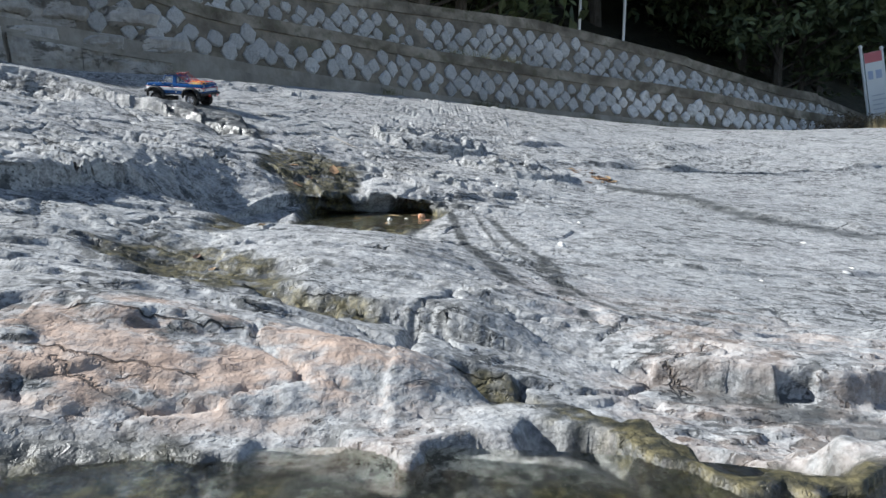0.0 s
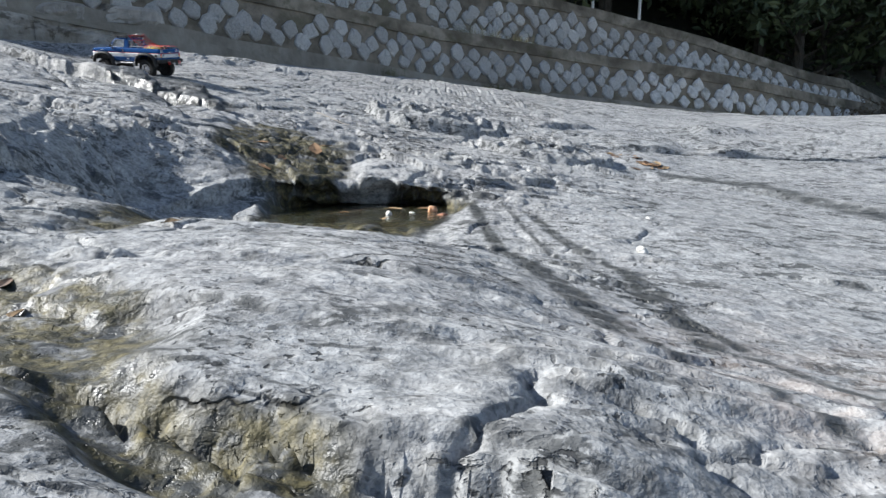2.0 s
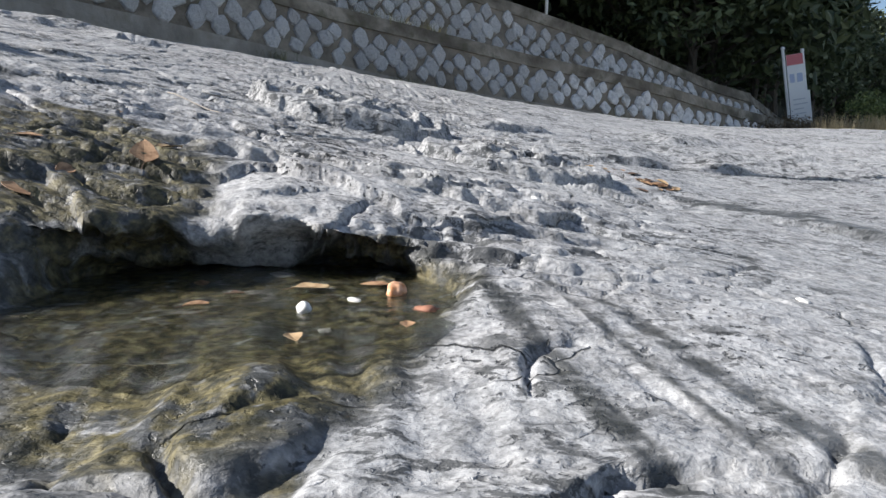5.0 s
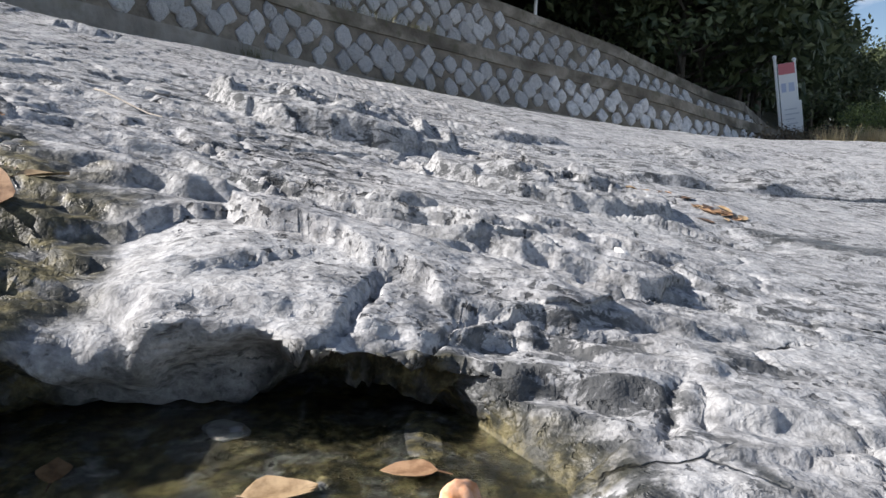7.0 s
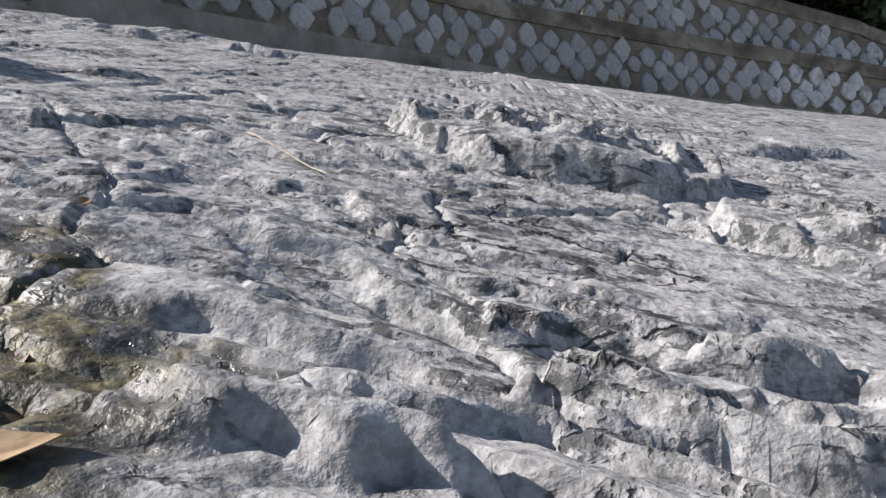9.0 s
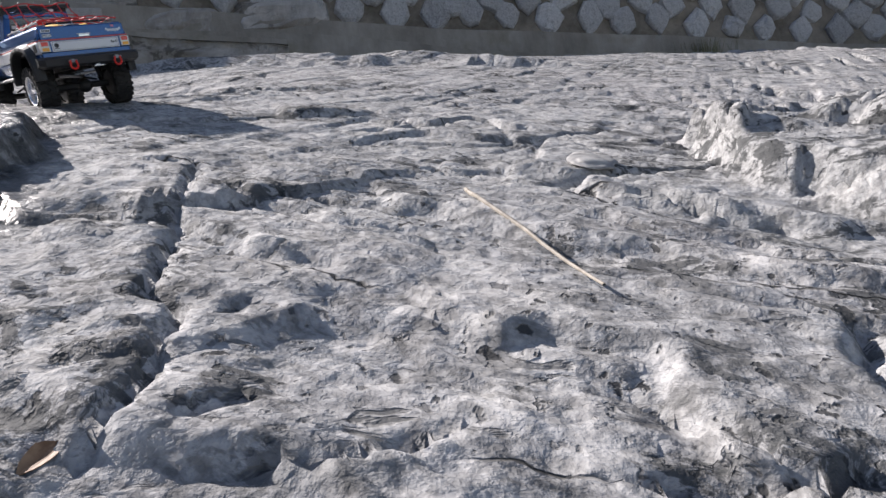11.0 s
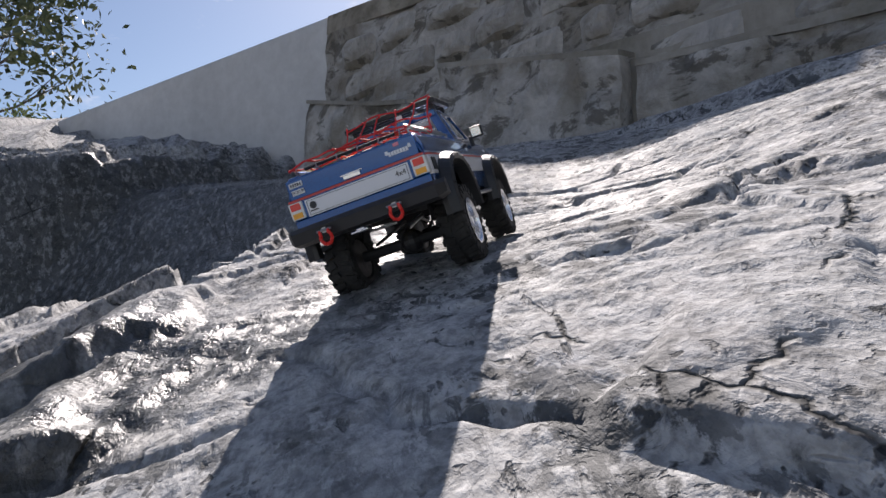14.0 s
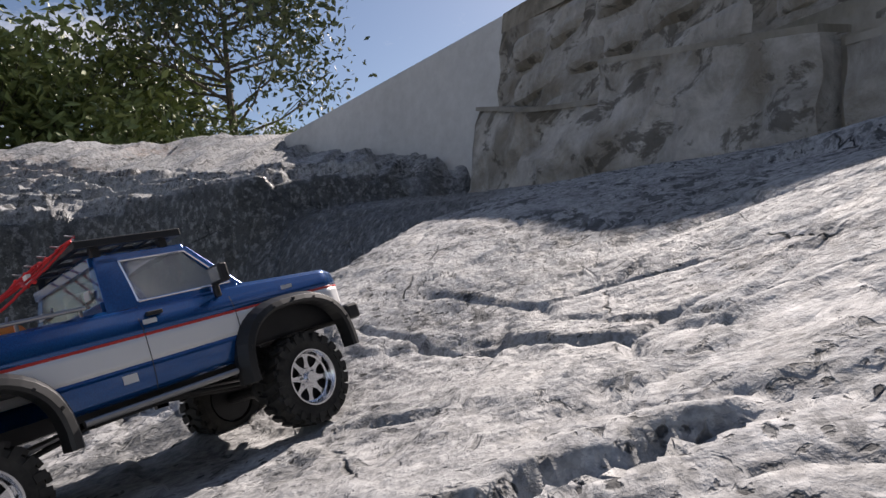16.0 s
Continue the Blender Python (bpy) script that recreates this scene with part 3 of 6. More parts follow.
def build_ground():
    xs = graded(-400, 400, -2.7, 1.2, 0.0084)
    xs = np.concatenate([xs[xs < -6.6], np.arange(-6.6, -2.7, 0.024), xs[xs >= -2.7]])
    ys = graded(-400, 600, 0.75, 6.5, 0.0084)
    gx, gy = np.meshgrid(xs, ys)
    gz = height(gx, gy)
    sx, sy, up = slide(gx, gy)
    dist = np.maximum(np.abs(gx), np.abs(gy - 4))
    gz = np.where(dist > 14, np.minimum(gz, 1.0) * (1 - smooth(14, 30, dist)) - 0.5 * smooth(14, 40, dist), gz)
    # the stream's gully and the high bank of layered rock beyond it
    across = -0.673 * (sx + 4.4) - 0.74 * (sy - 3.5) + 0.22 * fbm(sx, sy, 1.1, 5, 101)
    gully = smooth(-1.7, -0.5, across) * smooth(2.1, 2.9, -sx) * (1 - smooth(4.6, 6.0, -sx + 0.3 * (sy - 3.5)))
    gz = gz * (1 - gully) + np.minimum(gz, 0.62 + 0.10 * fbm(sx, sy, 0.6, 5, 99)) * gully
    bank = smooth(0.86, 1.02, across) * smooth(1.9, 2.7, -sx) * (1 - smooth(10, 13, -sx))
    strata = 1.66 + 0.14 * fbm(sx, sy, 1.2, 4, 103) + 0.34 * np.clip(across - 1.0, 0, 4.0) + 0.04 * np.clip(-sx - 5, 0, 5)
    for thick, seed in ((0.13, 107), (0.055, 109)):
        layer = strata / thick + 0.6 * fbm(sx, sy, 0.5, 4, seed)
        up = layer - np.floor(layer)
        strata = thick * (np.floor(layer) + smooth(0.0, 0.2, up) - 0.6 * fbm(sx, sy, 0.5, 4, seed))
    gz = gz * (1 - bank) + np.maximum(gz * 0.6 + 0.3, strata + 0.03 * fbm(sx, sy, 0.15, 4, 113)) * bank
    # ledges lean out over their foot
    moved = np.zeros_like(sx)
    for pts, rise, run, over in LEDGES:
        d, ends = along(sx, sy, pts)
        moved = np.maximum(moved, over * smooth(0.0, 0.05, d) * (1 - smooth(0.06, 0.35, d)) * smooth(0, 0.35, ends))
    gx, gy = gx + 0.25 * moved, gy - moved
    # the rim over the middle pool is undercut
    px, py, rx, ry, turn, level, depth = POOLS[0]
    r = near(sx, sy, px, py, rx, ry, turn)
    lip = smooth(0.55, 0.9, r) * (1 - smooth(1.2, 1.8, r)) * smooth(0.0, 0.12, sy - py) * (1 - smooth(0.02, 0.2, sx)) * smooth(-0.75, -0.5, sx)
    gy = gy - lip * (0.10 * smooth(1.02, 1.09, r) * (1 + 0.6 * fbm(sx, sy, 0.12, 3, 97)) - 0.16 * (1 - smooth(0.92, 1.0, r)))
    wet_shade = np.zeros_like(sx)
    # stream wetness in the gully; the bank face's shade is painted in with it
    wet_shade = np.maximum(wet_shade, smooth(-1.0, -0.5, across) * (1 - smooth(1.0, 1.1, across)) * smooth(2.2, 2.9, -sx) * (1 - smooth(7, 8, -sx)))
    moss = np.zeros_like(sx)
    for px, py, rx, ry, turn, level, depth in POOLS:
        r = near(sx, sy, px, py, rx, ry, turn) + 0.3 * fbm(sx, sy, 0.28, 4, 91)
        wet_shade = np.maximum(wet_shade, (1 - smooth(0.96, 1.06, r)) * (1 - smooth(0.008, 0.03, gz - up - level)))
        moss = np.maximum(moss, (1 - smooth(0.8, 1.02, r)) * (1 - smooth(0.004, 0.02, gz - up - level)))

    def streak(x0, y0, x1, y1, w, seed, wave=0.06):
        dx, dy = x1 - x0, y1 - y0
        t = np.clip(((sx - x0) * dx + (sy - y0) * dy) / (dx * dx + dy * dy), 0, 1)
        d = np.hypot(sx - x0 - t * dx, sy - y0 - t * dy) + wave * fbm(sx, sy, 0.35, 4, seed)
        return 1 - smooth(w * 0.6, w * 1.2, d)

    # thin wet tyre lines across the slab
    for x0, y0, x1, y1, w in ((0.11, 2.95, 0.27, 2.47, 0.016), (0.27, 2.47, 0.46, 1.66, 0.026), (0.21, 2.55, 0.33, 2.07, 0.020), (0.47, 2.48, 0.68, 1.75, 0.027), (0.43, 2.37, 0.55, 2.07, 0.022), (0.33, 3.35, 0.47, 2.48, 0.016)):
        wet_shade = np.maximum(wet_shade, 0.95 * streak(x0, y0, x1, y1, w, 111, 0.012))
    for x0, y0, x1, y1, w in ((0.2, 3.28, 0.25, 2.9, 0.032), (0.25, 2.9, 0.24, 2.53, 0.036), (0.24, 2.53, 0.31, 2.1, 0.036), (0.42, 3.25, 0.56, 2.8, 0.03), (0.56, 2.8, 0.52, 2.35, 0.036), (0.52, 2.35, 0.5, 2.1, 0.034)):
        wet_shade = np.maximum(wet_shade, 0.95 * streak(x0, y0, x1, y1, w, 112, 0.03))
    wet_shade = np.maximum(wet_shade, streak(-1.23, 4.65, -1.72, 5.11, 0.07, 118))
    wet_shade = np.maximum(wet_shade, 1 - smooth(0.8, 1.1, near(sx, sy, -1.56, 4.84, 0.6, 0.30, -40) + 0.3 * fbm(sx, sy, 0.25, 4, 123)))
    wet_shade = np.maximum(wet_shade, 0.8 * streak(-2.5, 5.55, -1.7, 5.30, 0.10, 125))
    for x0, y0, x1, y1, w in ((1.62, 4.83, 2.06, 4.59, 0.07), (2.06, 4.59, 2.3, 4.09, 0.09), (2.3, 4.09, 2.9, 3.6, 0.10)):
        wet_shade = np.maximum(wet_shade, 0.9 * streak(x0, y0, x1, y1, w, 115))
    # low block's faces turned from the sun: shade put into the colour here
    wet_shade = np.maximum(wet_shade, 0.75 * (1 - smooth(0.7, 1.1, near(sx, sy, 0.82, 1.17, 0.34, 0.10, -28) + 0.35 * fbm(sx, sy, 0.2, 4, 127))))
    wet_shade = np.maximum(wet_shade, 0.5 * streak(-2.7, 5.0, -1.6, 4.85, 0.10, 117))
    wet_shade = np.maximum(wet_shade, 0.3 * streak(-3.3, 6.3, -2.0, 5.9, 0.16, 119))
    wet_shade = np.maximum(wet_shade, smooth(0.3, 0.7, flag_joints(sx, sy)))
    moss = np.maximum(moss, 0.6 * smooth(0.5, 0.9, flag_joints(sx, sy)))
    for hx, hy, rx, ry, turn, depth in HOLLOWS:
        r = near(sx, sy, hx, hy, rx, ry, turn) + 0.55 * fbm(sx, sy, 0.16, 5, 121, 0.65)
        wet_shade = np.maximum(wet_shade, 1 - smooth(0.85, 1.15, r))
        moss = np.maximum(moss, 0.9 * (1 - smooth(0.7, 1.05, r)))
    rust = np.maximum(1 - smooth(0.6, 1.2, near(sx, sy, -0.35, 1.08, 0.55, 0.17, 4)), 0.35 * smooth(0.1, 0.4, fbm(sx, sy, 0.9, 3, 131)) * (1 - smooth(1.6, 2.6, sy)))
    blue = np.maximum(smooth(0.0, 0.8, sx - 0.25 * (sy - 3)) * smooth(0.9, 2.0, sy), 0.7 * (1 - smooth(2.6, 4.2, sy)))
    ob = sheet("ground", gx, gy, gz, rock, {"wet_shade": wet_shade, "moss": moss, "rust": rust, "blue": blue})
    return tagged(ob, "pale grey riverside bedrock with cracks, wet streaks and pools", "rock", kind="structure")


ground = build_ground()


# ---- helpers for things ----
def part(name, bm, mat, parent=None, label=""):
    me = bpy.data.meshes.new(name)
    bmesh.ops.recalc_face_normals(bm, faces=bm.faces)
    bm.to_mesh(me)
    bm.free()
    if mat is not None:
        me.materials.append(mat)
    ob = new(name, me)
    if parent is not None:
        ob.parent = parent
    if label:
        ob["label"] = label
    return ob


def box(bm, x0, x1, y0, y1, z0, z1, m=None):
    vs = [bm.verts.new(v) for v in ((x0, y0, z0), (x1, y0, z0), (x1, y1, z0), (x0, y1, z0), (x0, y0, z1), (x1, y0, z1), (x1, y1, z1), (x0, y1, z1))]
    for f in ((0, 3, 2, 1), (4, 5, 6, 7), (0, 1, 5, 4), (1, 2, 6, 5), (2, 3, 7, 6), (3, 0, 4, 7)):
        bm.faces.new([vs[i] for i in f])
    if m is not None:
        bmesh.ops.transform(bm, matrix=m, verts=vs)
    return vs


# ---- water ----
for px, py, rx, ry, turn, level, depth in POOLS:
    if py > 2:
        (px, py), level = unslide(px, py), level + 0.044
    bm = bmesh.new()
    n = 56
    ring = []
    for a in range(n):
        t = 2 * math.pi * a / n
        ux, uy = 1.12 * rx * math.cos(t), 1.12 * ry * math.sin(t)
        c, s = math.cos(radians(turn)), math.sin(radians(turn))
        ring.append(bm.verts.new((px + ux * c - uy * s, py + ux * s + uy * c, level)))
    bm.faces.new(ring)
    bmesh.ops.triangulate(bm, faces=bm.faces)
    tagged(part("water", bm, water), "shallow clear still water over brown mossy rock", "pool", kind="structure")


# ---- retaining wall ----
def foot(s):
    """Place and outward direction at s metres along the wall's foot."""
    for (ax, ay), (bx, by) in zip(FOOT[:-1], FOOT[1:]):
        d = math.hypot(bx - ax, by - ay)
        if s <= d or (bx, by) == FOOT[-1]:
            t = s / d
            return ax + (bx - ax) * t, ay + (by - ay) * t, (bx - ax) / d, (by - ay) / d
        s -= d


LENGTH = sum(math.dist(a, b) for a, b in zip(FOOT[:-1], FOOT[1:]))


def line(points, s):
    return float(np.interp(s, [p[0] for p in points], [p[1] for p in points]))


# heights along the wall: top of the concrete foot, lower coping, upper coping
FOOT_TOP = ((0.0, 1.99), (3.9, 1.76), (6.05, 1.47), (7.92, 1.3), (10.5, 1.01), (12.17, 0.9), (16.6, 0.51), (25.02, -0.27))
COPING = ((0.0, 3.09), (3.9, 2.59), (5.54, 2.21), (8.83, 1.93), (11.06, 1.72), (13.61, 1.48), (16.71, 1.09), (18.83, 0.9), (25.02, 0.29))
UPPER = ((0.0, 2.94), (5.54, 2.87), (8.83, 2.86), (11.61, 2.73), (14.38, 2.23), (17.72, 1.62), (25.02, 0.96))
BATTER = 0.28


def wall_strip(name, s0, s1, low, high, front, thick, mat, step=0.25, rough=0.0):
    """A wall between two height lines; front: how far its face lies behind the foot line at the foot's level."""
    n = max(2, int((s1 - s0) / step))
    rows = []
    for i in range(n + 1):
        s = s0 + (s1 - s0) * i / n
        x, y, dx, dy = foot(s)
        nx, ny = dy, -dx  # towards the river
        zl, zh = low(s), high(s)
        zb = line(FOOT_TOP, s)
        prof = []
        levels = [zl, zh] if rough < 0.06 else [zl] + [zh - (zh - 1.0) * (11 - q) / 11 for q in range(12)]
        for z in levels:
            back = front + BATTER * (z - zb)
            w = rough * noise.noise((s * 1.7, z * 3, 2.0))
            if rough >= 0.06:
                w = 0.9 * w + 0.5 * rough * noise.noise((s * 6, z * 7, 5.0)) + 0.35 * rough * (noise.cell((s * 2.6, z * 3.4 + 0.3 * s, 1.0)) - 0.5)
            prof.append((x - nx * (back + w), y - ny * (back + w), z))
        for z in (zh, zl):
            back = front + BATTER * (zh - zb) + thick
            prof.append((x - nx * back, y - ny * back, z))
        rows.append(prof)
    bm = bmesh.new()
    vs = [[bm.verts.new(p) for p in r] for r in rows]
    for a, b in zip(vs[:-1], vs[1:]):
        for j in range(len(a)):
            bm.faces.new((a[j], b[j], b[(j + 1) % len(a)], a[(j + 1) % len(a)]))
    bm.faces.new(vs[0])
    bm.faces.new(vs[-1][::-1])
    return part(name, bm, mat)


retaining = tagged(new("retaining_wall", None), "weathered retaining wall of rough grey stones set diagonally in mortar", "wall", kind="structure")
plinth = wall_strip("lower_footing", 0.0, LENGTH, lambda s: -0.9, lambda s: line(FOOT_TOP, s) - 0.15 - 0.03 * math.sin(2.1 * s), -0.07, 0.5, concrete, 0.3, rough=0.02)
plinth.parent = retaining
end_face = wall_strip("concrete_face", 0.0, 3.9, lambda s: line(FOOT_TOP, s) - 0.02, lambda s: line(COPING, s) - 0.18, 0.06, 0.5, masonry, 0.1, rough=0.06)
end_face.parent = retaining
low_face = wall_strip("mortar_face", 3.9, LENGTH, lambda s: line(FOOT_TOP, s) - 0.02, lambda s: line(COPING, s) - 0.18, 0.06, 0.5, mortar)
low_face.parent = retaining
footing = wall_strip("concrete_footing", 0.0, LENGTH, lambda s: -0.8, lambda s: line(FOOT_TOP, s), 0.0, 0.7, concrete, 0.3, rough=0.02)
footing.parent = retaining
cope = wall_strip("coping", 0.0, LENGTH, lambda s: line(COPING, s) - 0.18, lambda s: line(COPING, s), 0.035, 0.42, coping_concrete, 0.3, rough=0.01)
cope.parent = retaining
# a proud footing at the corner and a sloping buttress beside it, each under a paler worn ledge
for name, line_top, front in (("corner_footing", ((0.0, 2.26), (0.96, 1.98), (1.62, 1.84)), -0.15), ("buttress", ((1.66, 2.07), (3.08, 1.70)), -0.2), ("buttress", ((3.14, 1.62), (4.9, 1.44)), -0.12)):
    a, b = line_top[0][0], line_top[-1][0]
    body = wall_strip(name, a, b, lambda s: -0.8, lambda s, t=line_top: line(t, s) - 0.035, front, 0.5, masonry, 0.07, rough=0.09)
    body.parent = retaining
    lip = wall_strip("ledge", a, b, lambda s, t=line_top: line(t, s) - 0.035, lambda s, t=line_top: line(t, s), front - 0.02, 0.5, concrete, 0.12, rough=0.05)
    lip.parent = body
upper_wall = tagged(new("upper_wall", None), "second stone wall stepping up behind the lower wall", "wall", kind="structure")
up_face = wall_strip("mortar_face", 1.0, LENGTH, lambda s: line(COPING, s) - 0.3, lambda s: line(UPPER, s) - 0.2, 0.85, 0.4, mortar)
up_face.parent = upper_wall
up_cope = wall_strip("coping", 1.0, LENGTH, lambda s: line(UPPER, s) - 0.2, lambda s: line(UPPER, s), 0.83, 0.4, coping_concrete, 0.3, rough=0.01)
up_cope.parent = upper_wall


# ---- wing wall of plain concrete ----
def wing(a, b, za, zb, base_a, base_b, thick, name, mat):
    """A straight wall from a to b, tops za and zb, leaning back a little."""
    (ax, ay), (bx, by) = a, b
    d = math.hypot(bx - ax, by - ay)
    nx, ny = (by - ay) / d, -(bx - ax) / d
    bm = bmesh.new()
    n, rows = 10, []
    for i in range(n + 1):
        t = i / n
        x, y, zt, zl = ax + (bx - ax) * t, ay + (by - ay) * t, za + (zb - za) * t, base_a + (base_b - base_a) * t
        lean = 0.18 * (zt - zl)
        rows.append([bm.verts.new(p) for p in ((x, y, zl), (x + nx * lean, y + ny * lean, zt - 0.02), (x + nx * (lean + 0.02), y + ny * (lean + 0.02), zt), (x + nx * (lean + thick), y + ny * (lean + thick), zt), (x + nx * (lean + thick), y + ny * (lean + thick), zl))])
    for p, q in zip(rows[:-1], rows[1:]):
        for j in range(5):
            bm.faces.new((p[j], q[j], q[(j + 1) % 5], p[(j + 1) % 5]))
    bm.faces.new(rows[0])
    bm.faces.new(rows[-1][::-1])
    return part(name, bm, mat)


wing_wall = tagged(wing((-6.73, 5.32), (-9.0, 1.85), 3.09, 3.06, 0.6, 1.6, 0.35, "wing_wall", pale_concrete), "smooth pale grey concrete wing wall at the end of the stone wall", "wall", kind="structure")


# ---- stones of the walls ----
def stone_mesh(seed, name="stone"):
    """A rough quarry stone set on its corner: an angular lozenge with a broken face."""
    rng = random.Random(seed)
    bm = bmesh.new()
    out = []
    for i in range(4):
        a = math.pi / 2 * i + rng.uniform(-0.16, 0.16)
        r = rng.uniform(0.88, 1.06)
        out.append((r * math.cos(a), r * math.sin(a)))
        a = math.pi / 2 * (i + 0.5) + rng.uniform(-0.2, 0.2)
        r = rng.uniform(0.72, 0.95)
        out.append((r * math.cos(a), r * math.sin(a)))
    n = len(out)
    tilt = (rng.uniform(-0.12, 0.12), rng.uniform(-0.12, 0.12))
    rings = []
    for k, z in ((1.0, -0.3), (0.98, 0.12), (0.84, 0.36), (0.40, 0.46)):
        rings.append([bm.verts.new((x * k + rng.uniform(-0.04, 0.04), y * k + rng.uniform(-0.04, 0.04), z + (rng.uniform(-0.09, 0.09) + x * tilt[0] + y * tilt[1]) * (z > 0))) for x, y in out])
    for p, q in zip(rings[:-1], rings[1:]):
        for i in range(n):
            bm.faces.new((p[i], p[(i + 1) % n], q[(i + 1) % n], q[i]))
    bm.faces.new(rings[-1])
    me = bpy.data.meshes.new(name)
    bm.to_mesh(me)
    bm.free()
    me.materials.append(wall_stone)
    return me


STONES = [stone_mesh(100 + i) for i in range(18)]


def lay_stones(parent, low, high, front, reach, s_near, seed, ds=0.30, shapes=STONES):
    """Stones in a diagonal bond over a wall face: the near ones as pieces, the rest in one mesh."""
    rng = random.Random(seed)
    rest_v, rest_f = [], []
    made, dz = 0, ds * 0.5
    for j in range(16):
        s = reach[0] + 0.15 + (j % 2) * ds / 2
        while s < reach[1] - 0.2:
            at = s + rng.uniform(-0.11, 0.11) * ds
            zb = line(FOOT_TOP, at)
            z = low(at) + 0.42 * ds + j * dz + rng.uniform(-0.09, 0.09) * ds
            size = ds * rng.uniform(0.33, 0.43)
            if z < high(at) - 0.36 * ds and rng.random() < 0.98:
                x, y, dx, dy = foot(at)
                nx, ny = dy, -dx
                back = front + BATTER * (z - zb) - 0.008
                up = Vector((-nx * BATTER, -ny * BATTER, 1)).normalized()
                right = Vector((dx, dy, 0))
                out = right.cross(up).normalized()
                turn = Matrix.Rotation(rng.uniform(-0.35, 0.35) + rng.choice((0, 2)) * math.pi / 2, 4, "Z")
                m = Matrix(((right.x, up.x, out.x, x - nx * back), (right.y, up.y, out.y, y - ny * back), (right.z, up.z, out.z, z), (0, 0, 0, 1))) @ turn @ Matrix.Diagonal((size, size * rng.uniform(1.05, 1.4), 0.075, 1))
                me = rng.choice(shapes)
                if s_near[0] < s < s_near[1] and made < 295:
                    ob = new("stone", me)
                    ob.parent = parent
                    ob.matrix_basis = m
                    made += 1
                else:
                    base = len(rest_v)
                    rest_v += [tuple(m @ v.co) for v in me.vertices]
                    rest_f += [[base + i for i in p.vertices] for p in me.polygons]
            s += ds
    if rest_v:
        me = bpy.data.meshes.new("stones")
        me.from_pydata(rest_v, [], rest_f)
        me.materials.append(shapes[0].materials[0])
        ob = new("stones", me)
        ob.parent = parent
        tagged(ob, kind="stuff")


def lay_blocks(parent, s0, s1):
    """Large rough blocks in uneven courses over the plain end of the wall."""
    rng = random.Random(17)
    z = 1.15
    for course in range(7):
        tall = rng.uniform(0.26, 0.40)
        at = s0 + rng.uniform(0.0, 0.25)
        while at < s1:
            wide = rng.uniform(0.32, 0.75)
            mid = at + wide / 2
            top = line(COPING, mid) - 0.2
            h = tall * rng.uniform(0.85, 1.05)
            if z + 0.15 < top and mid < s1:
                h = min(h, top - z)
                x, y, dx, dy = foot(mid)
                nx, ny = dy, -dx
                back = 0.03 + BATTER * (z + h / 2 - line(FOOT_TOP, mid))
                bm = bmesh.new()
                n, rows = 6, []
                seed = rng.uniform(0, 90)
                for a in range(n + 1):
                    row = []
                    for b in range(n + 1):
                        u, w = a / n - 0.5, b / n - 0.5
                        rim = max(abs(u), abs(w)) * 2
                        wob = Vector((u * 3, w * 3, seed))
                        out = 0.045 * (1 - (abs(2 * u) ** 3 + abs(2 * w) ** 3)) + 0.04 * noise.noise(wob * 1.3) + 0.015 * noise.noise(wob * 4) - (0.06 if rim > 0.99 else 0)
                        edge = 1 + 0.05 - 0.22 * max(0.0, abs(u) + abs(w) - 0.62) + 0.10 * noise.noise(Vector((u * 4, w * 4, seed + 7)))
                        row.append(bm.verts.new((u * (wide - 0.03) * edge, w * (h - 0.03) * edge, out)))
                    rows.append(row)
                for p, q in zip(rows[:-1], rows[1:]):
                    for b in range(n):
                        bm.faces.new((p[b], q[b], q[b + 1], p[b + 1]))
                up = Vector((-nx * BATTER, -ny * BATTER, 1)).normalized()
                right = Vector((dx, dy, 0))
                out = right.cross(up).normalized()
                ob = part("stone", bm, masonry, parent)
                ob.matrix_basis = Matrix(((right.x, up.x, out.x, x - nx * back), (right.y, up.y, out.y, y - ny * back), (right.z, up.z, out.z, z + h / 2), (0, 0, 0, 1)))
            at += wide
        z += tall


# ---- woods, bushes, grass ----
bark = material("bark", (0.10, 0.085, 0.07), 0.95)
k = Nodes(bark)
k.set(Base_Color=k.ramp(k.noise(k.coords((6, 6, 1)), 4, 8, 0.7), (0.3, (0.045, 0.038, 0.03)), (0.7, (0.16, 0.14, 0.115))))
k.bump(k.noise(k.coords((8, 8, 1.2)), 6, 6), 0.8, 0.03)


def foliage(name, a, b):
    m = material(name, a, 0.6)
    k = Nodes(m)
    geo = k.n.new("ShaderNodeNewGeometry")
    k.set(Base_Color=k.ramp(geo.outputs["Random Per Island"], (0.0, a), (1.0, b)))
    k.p.inputs["Subsurface Weight"].default_value = 0.0
    return m


dark_leaf = foliage("dark_leaves", (0.035, 0.055, 0.024), (0.12, 0.145, 0.06))
light_leaf = foliage("light_leaves", (0.09, 0.13, 0.04), (0.25, 0.29, 0.09))
straw = foliage("straw", (0.32, 0.25, 0.13), (0.55, 0.45, 0.26))


def limb(bm, a, b, ra, rb, n=7):
    a, b = Vector(a), Vector(b)
    q = (b - a).to_track_quat("Z", "Y")
    rings = []
    for p, r in ((a, ra), ((a + b) / 2 + Vector((random.uniform(-1, 1), random.uniform(-1, 1), 0)) * ra * 0.5, (ra + rb) / 2), (b, rb)):
        rings.append([bm.verts.new(p + q @ Vector((r * math.cos(2 * math.pi * i / n), r * math.sin(2 * math.pi * i / n), 0))) for i in range(n)])
    for u, v in zip(rings[:-1], rings[1:]):
        for i in range(n):
            bm.faces.new((u[i], u[(i + 1) % n], v[(i + 1) % n], v[i]))


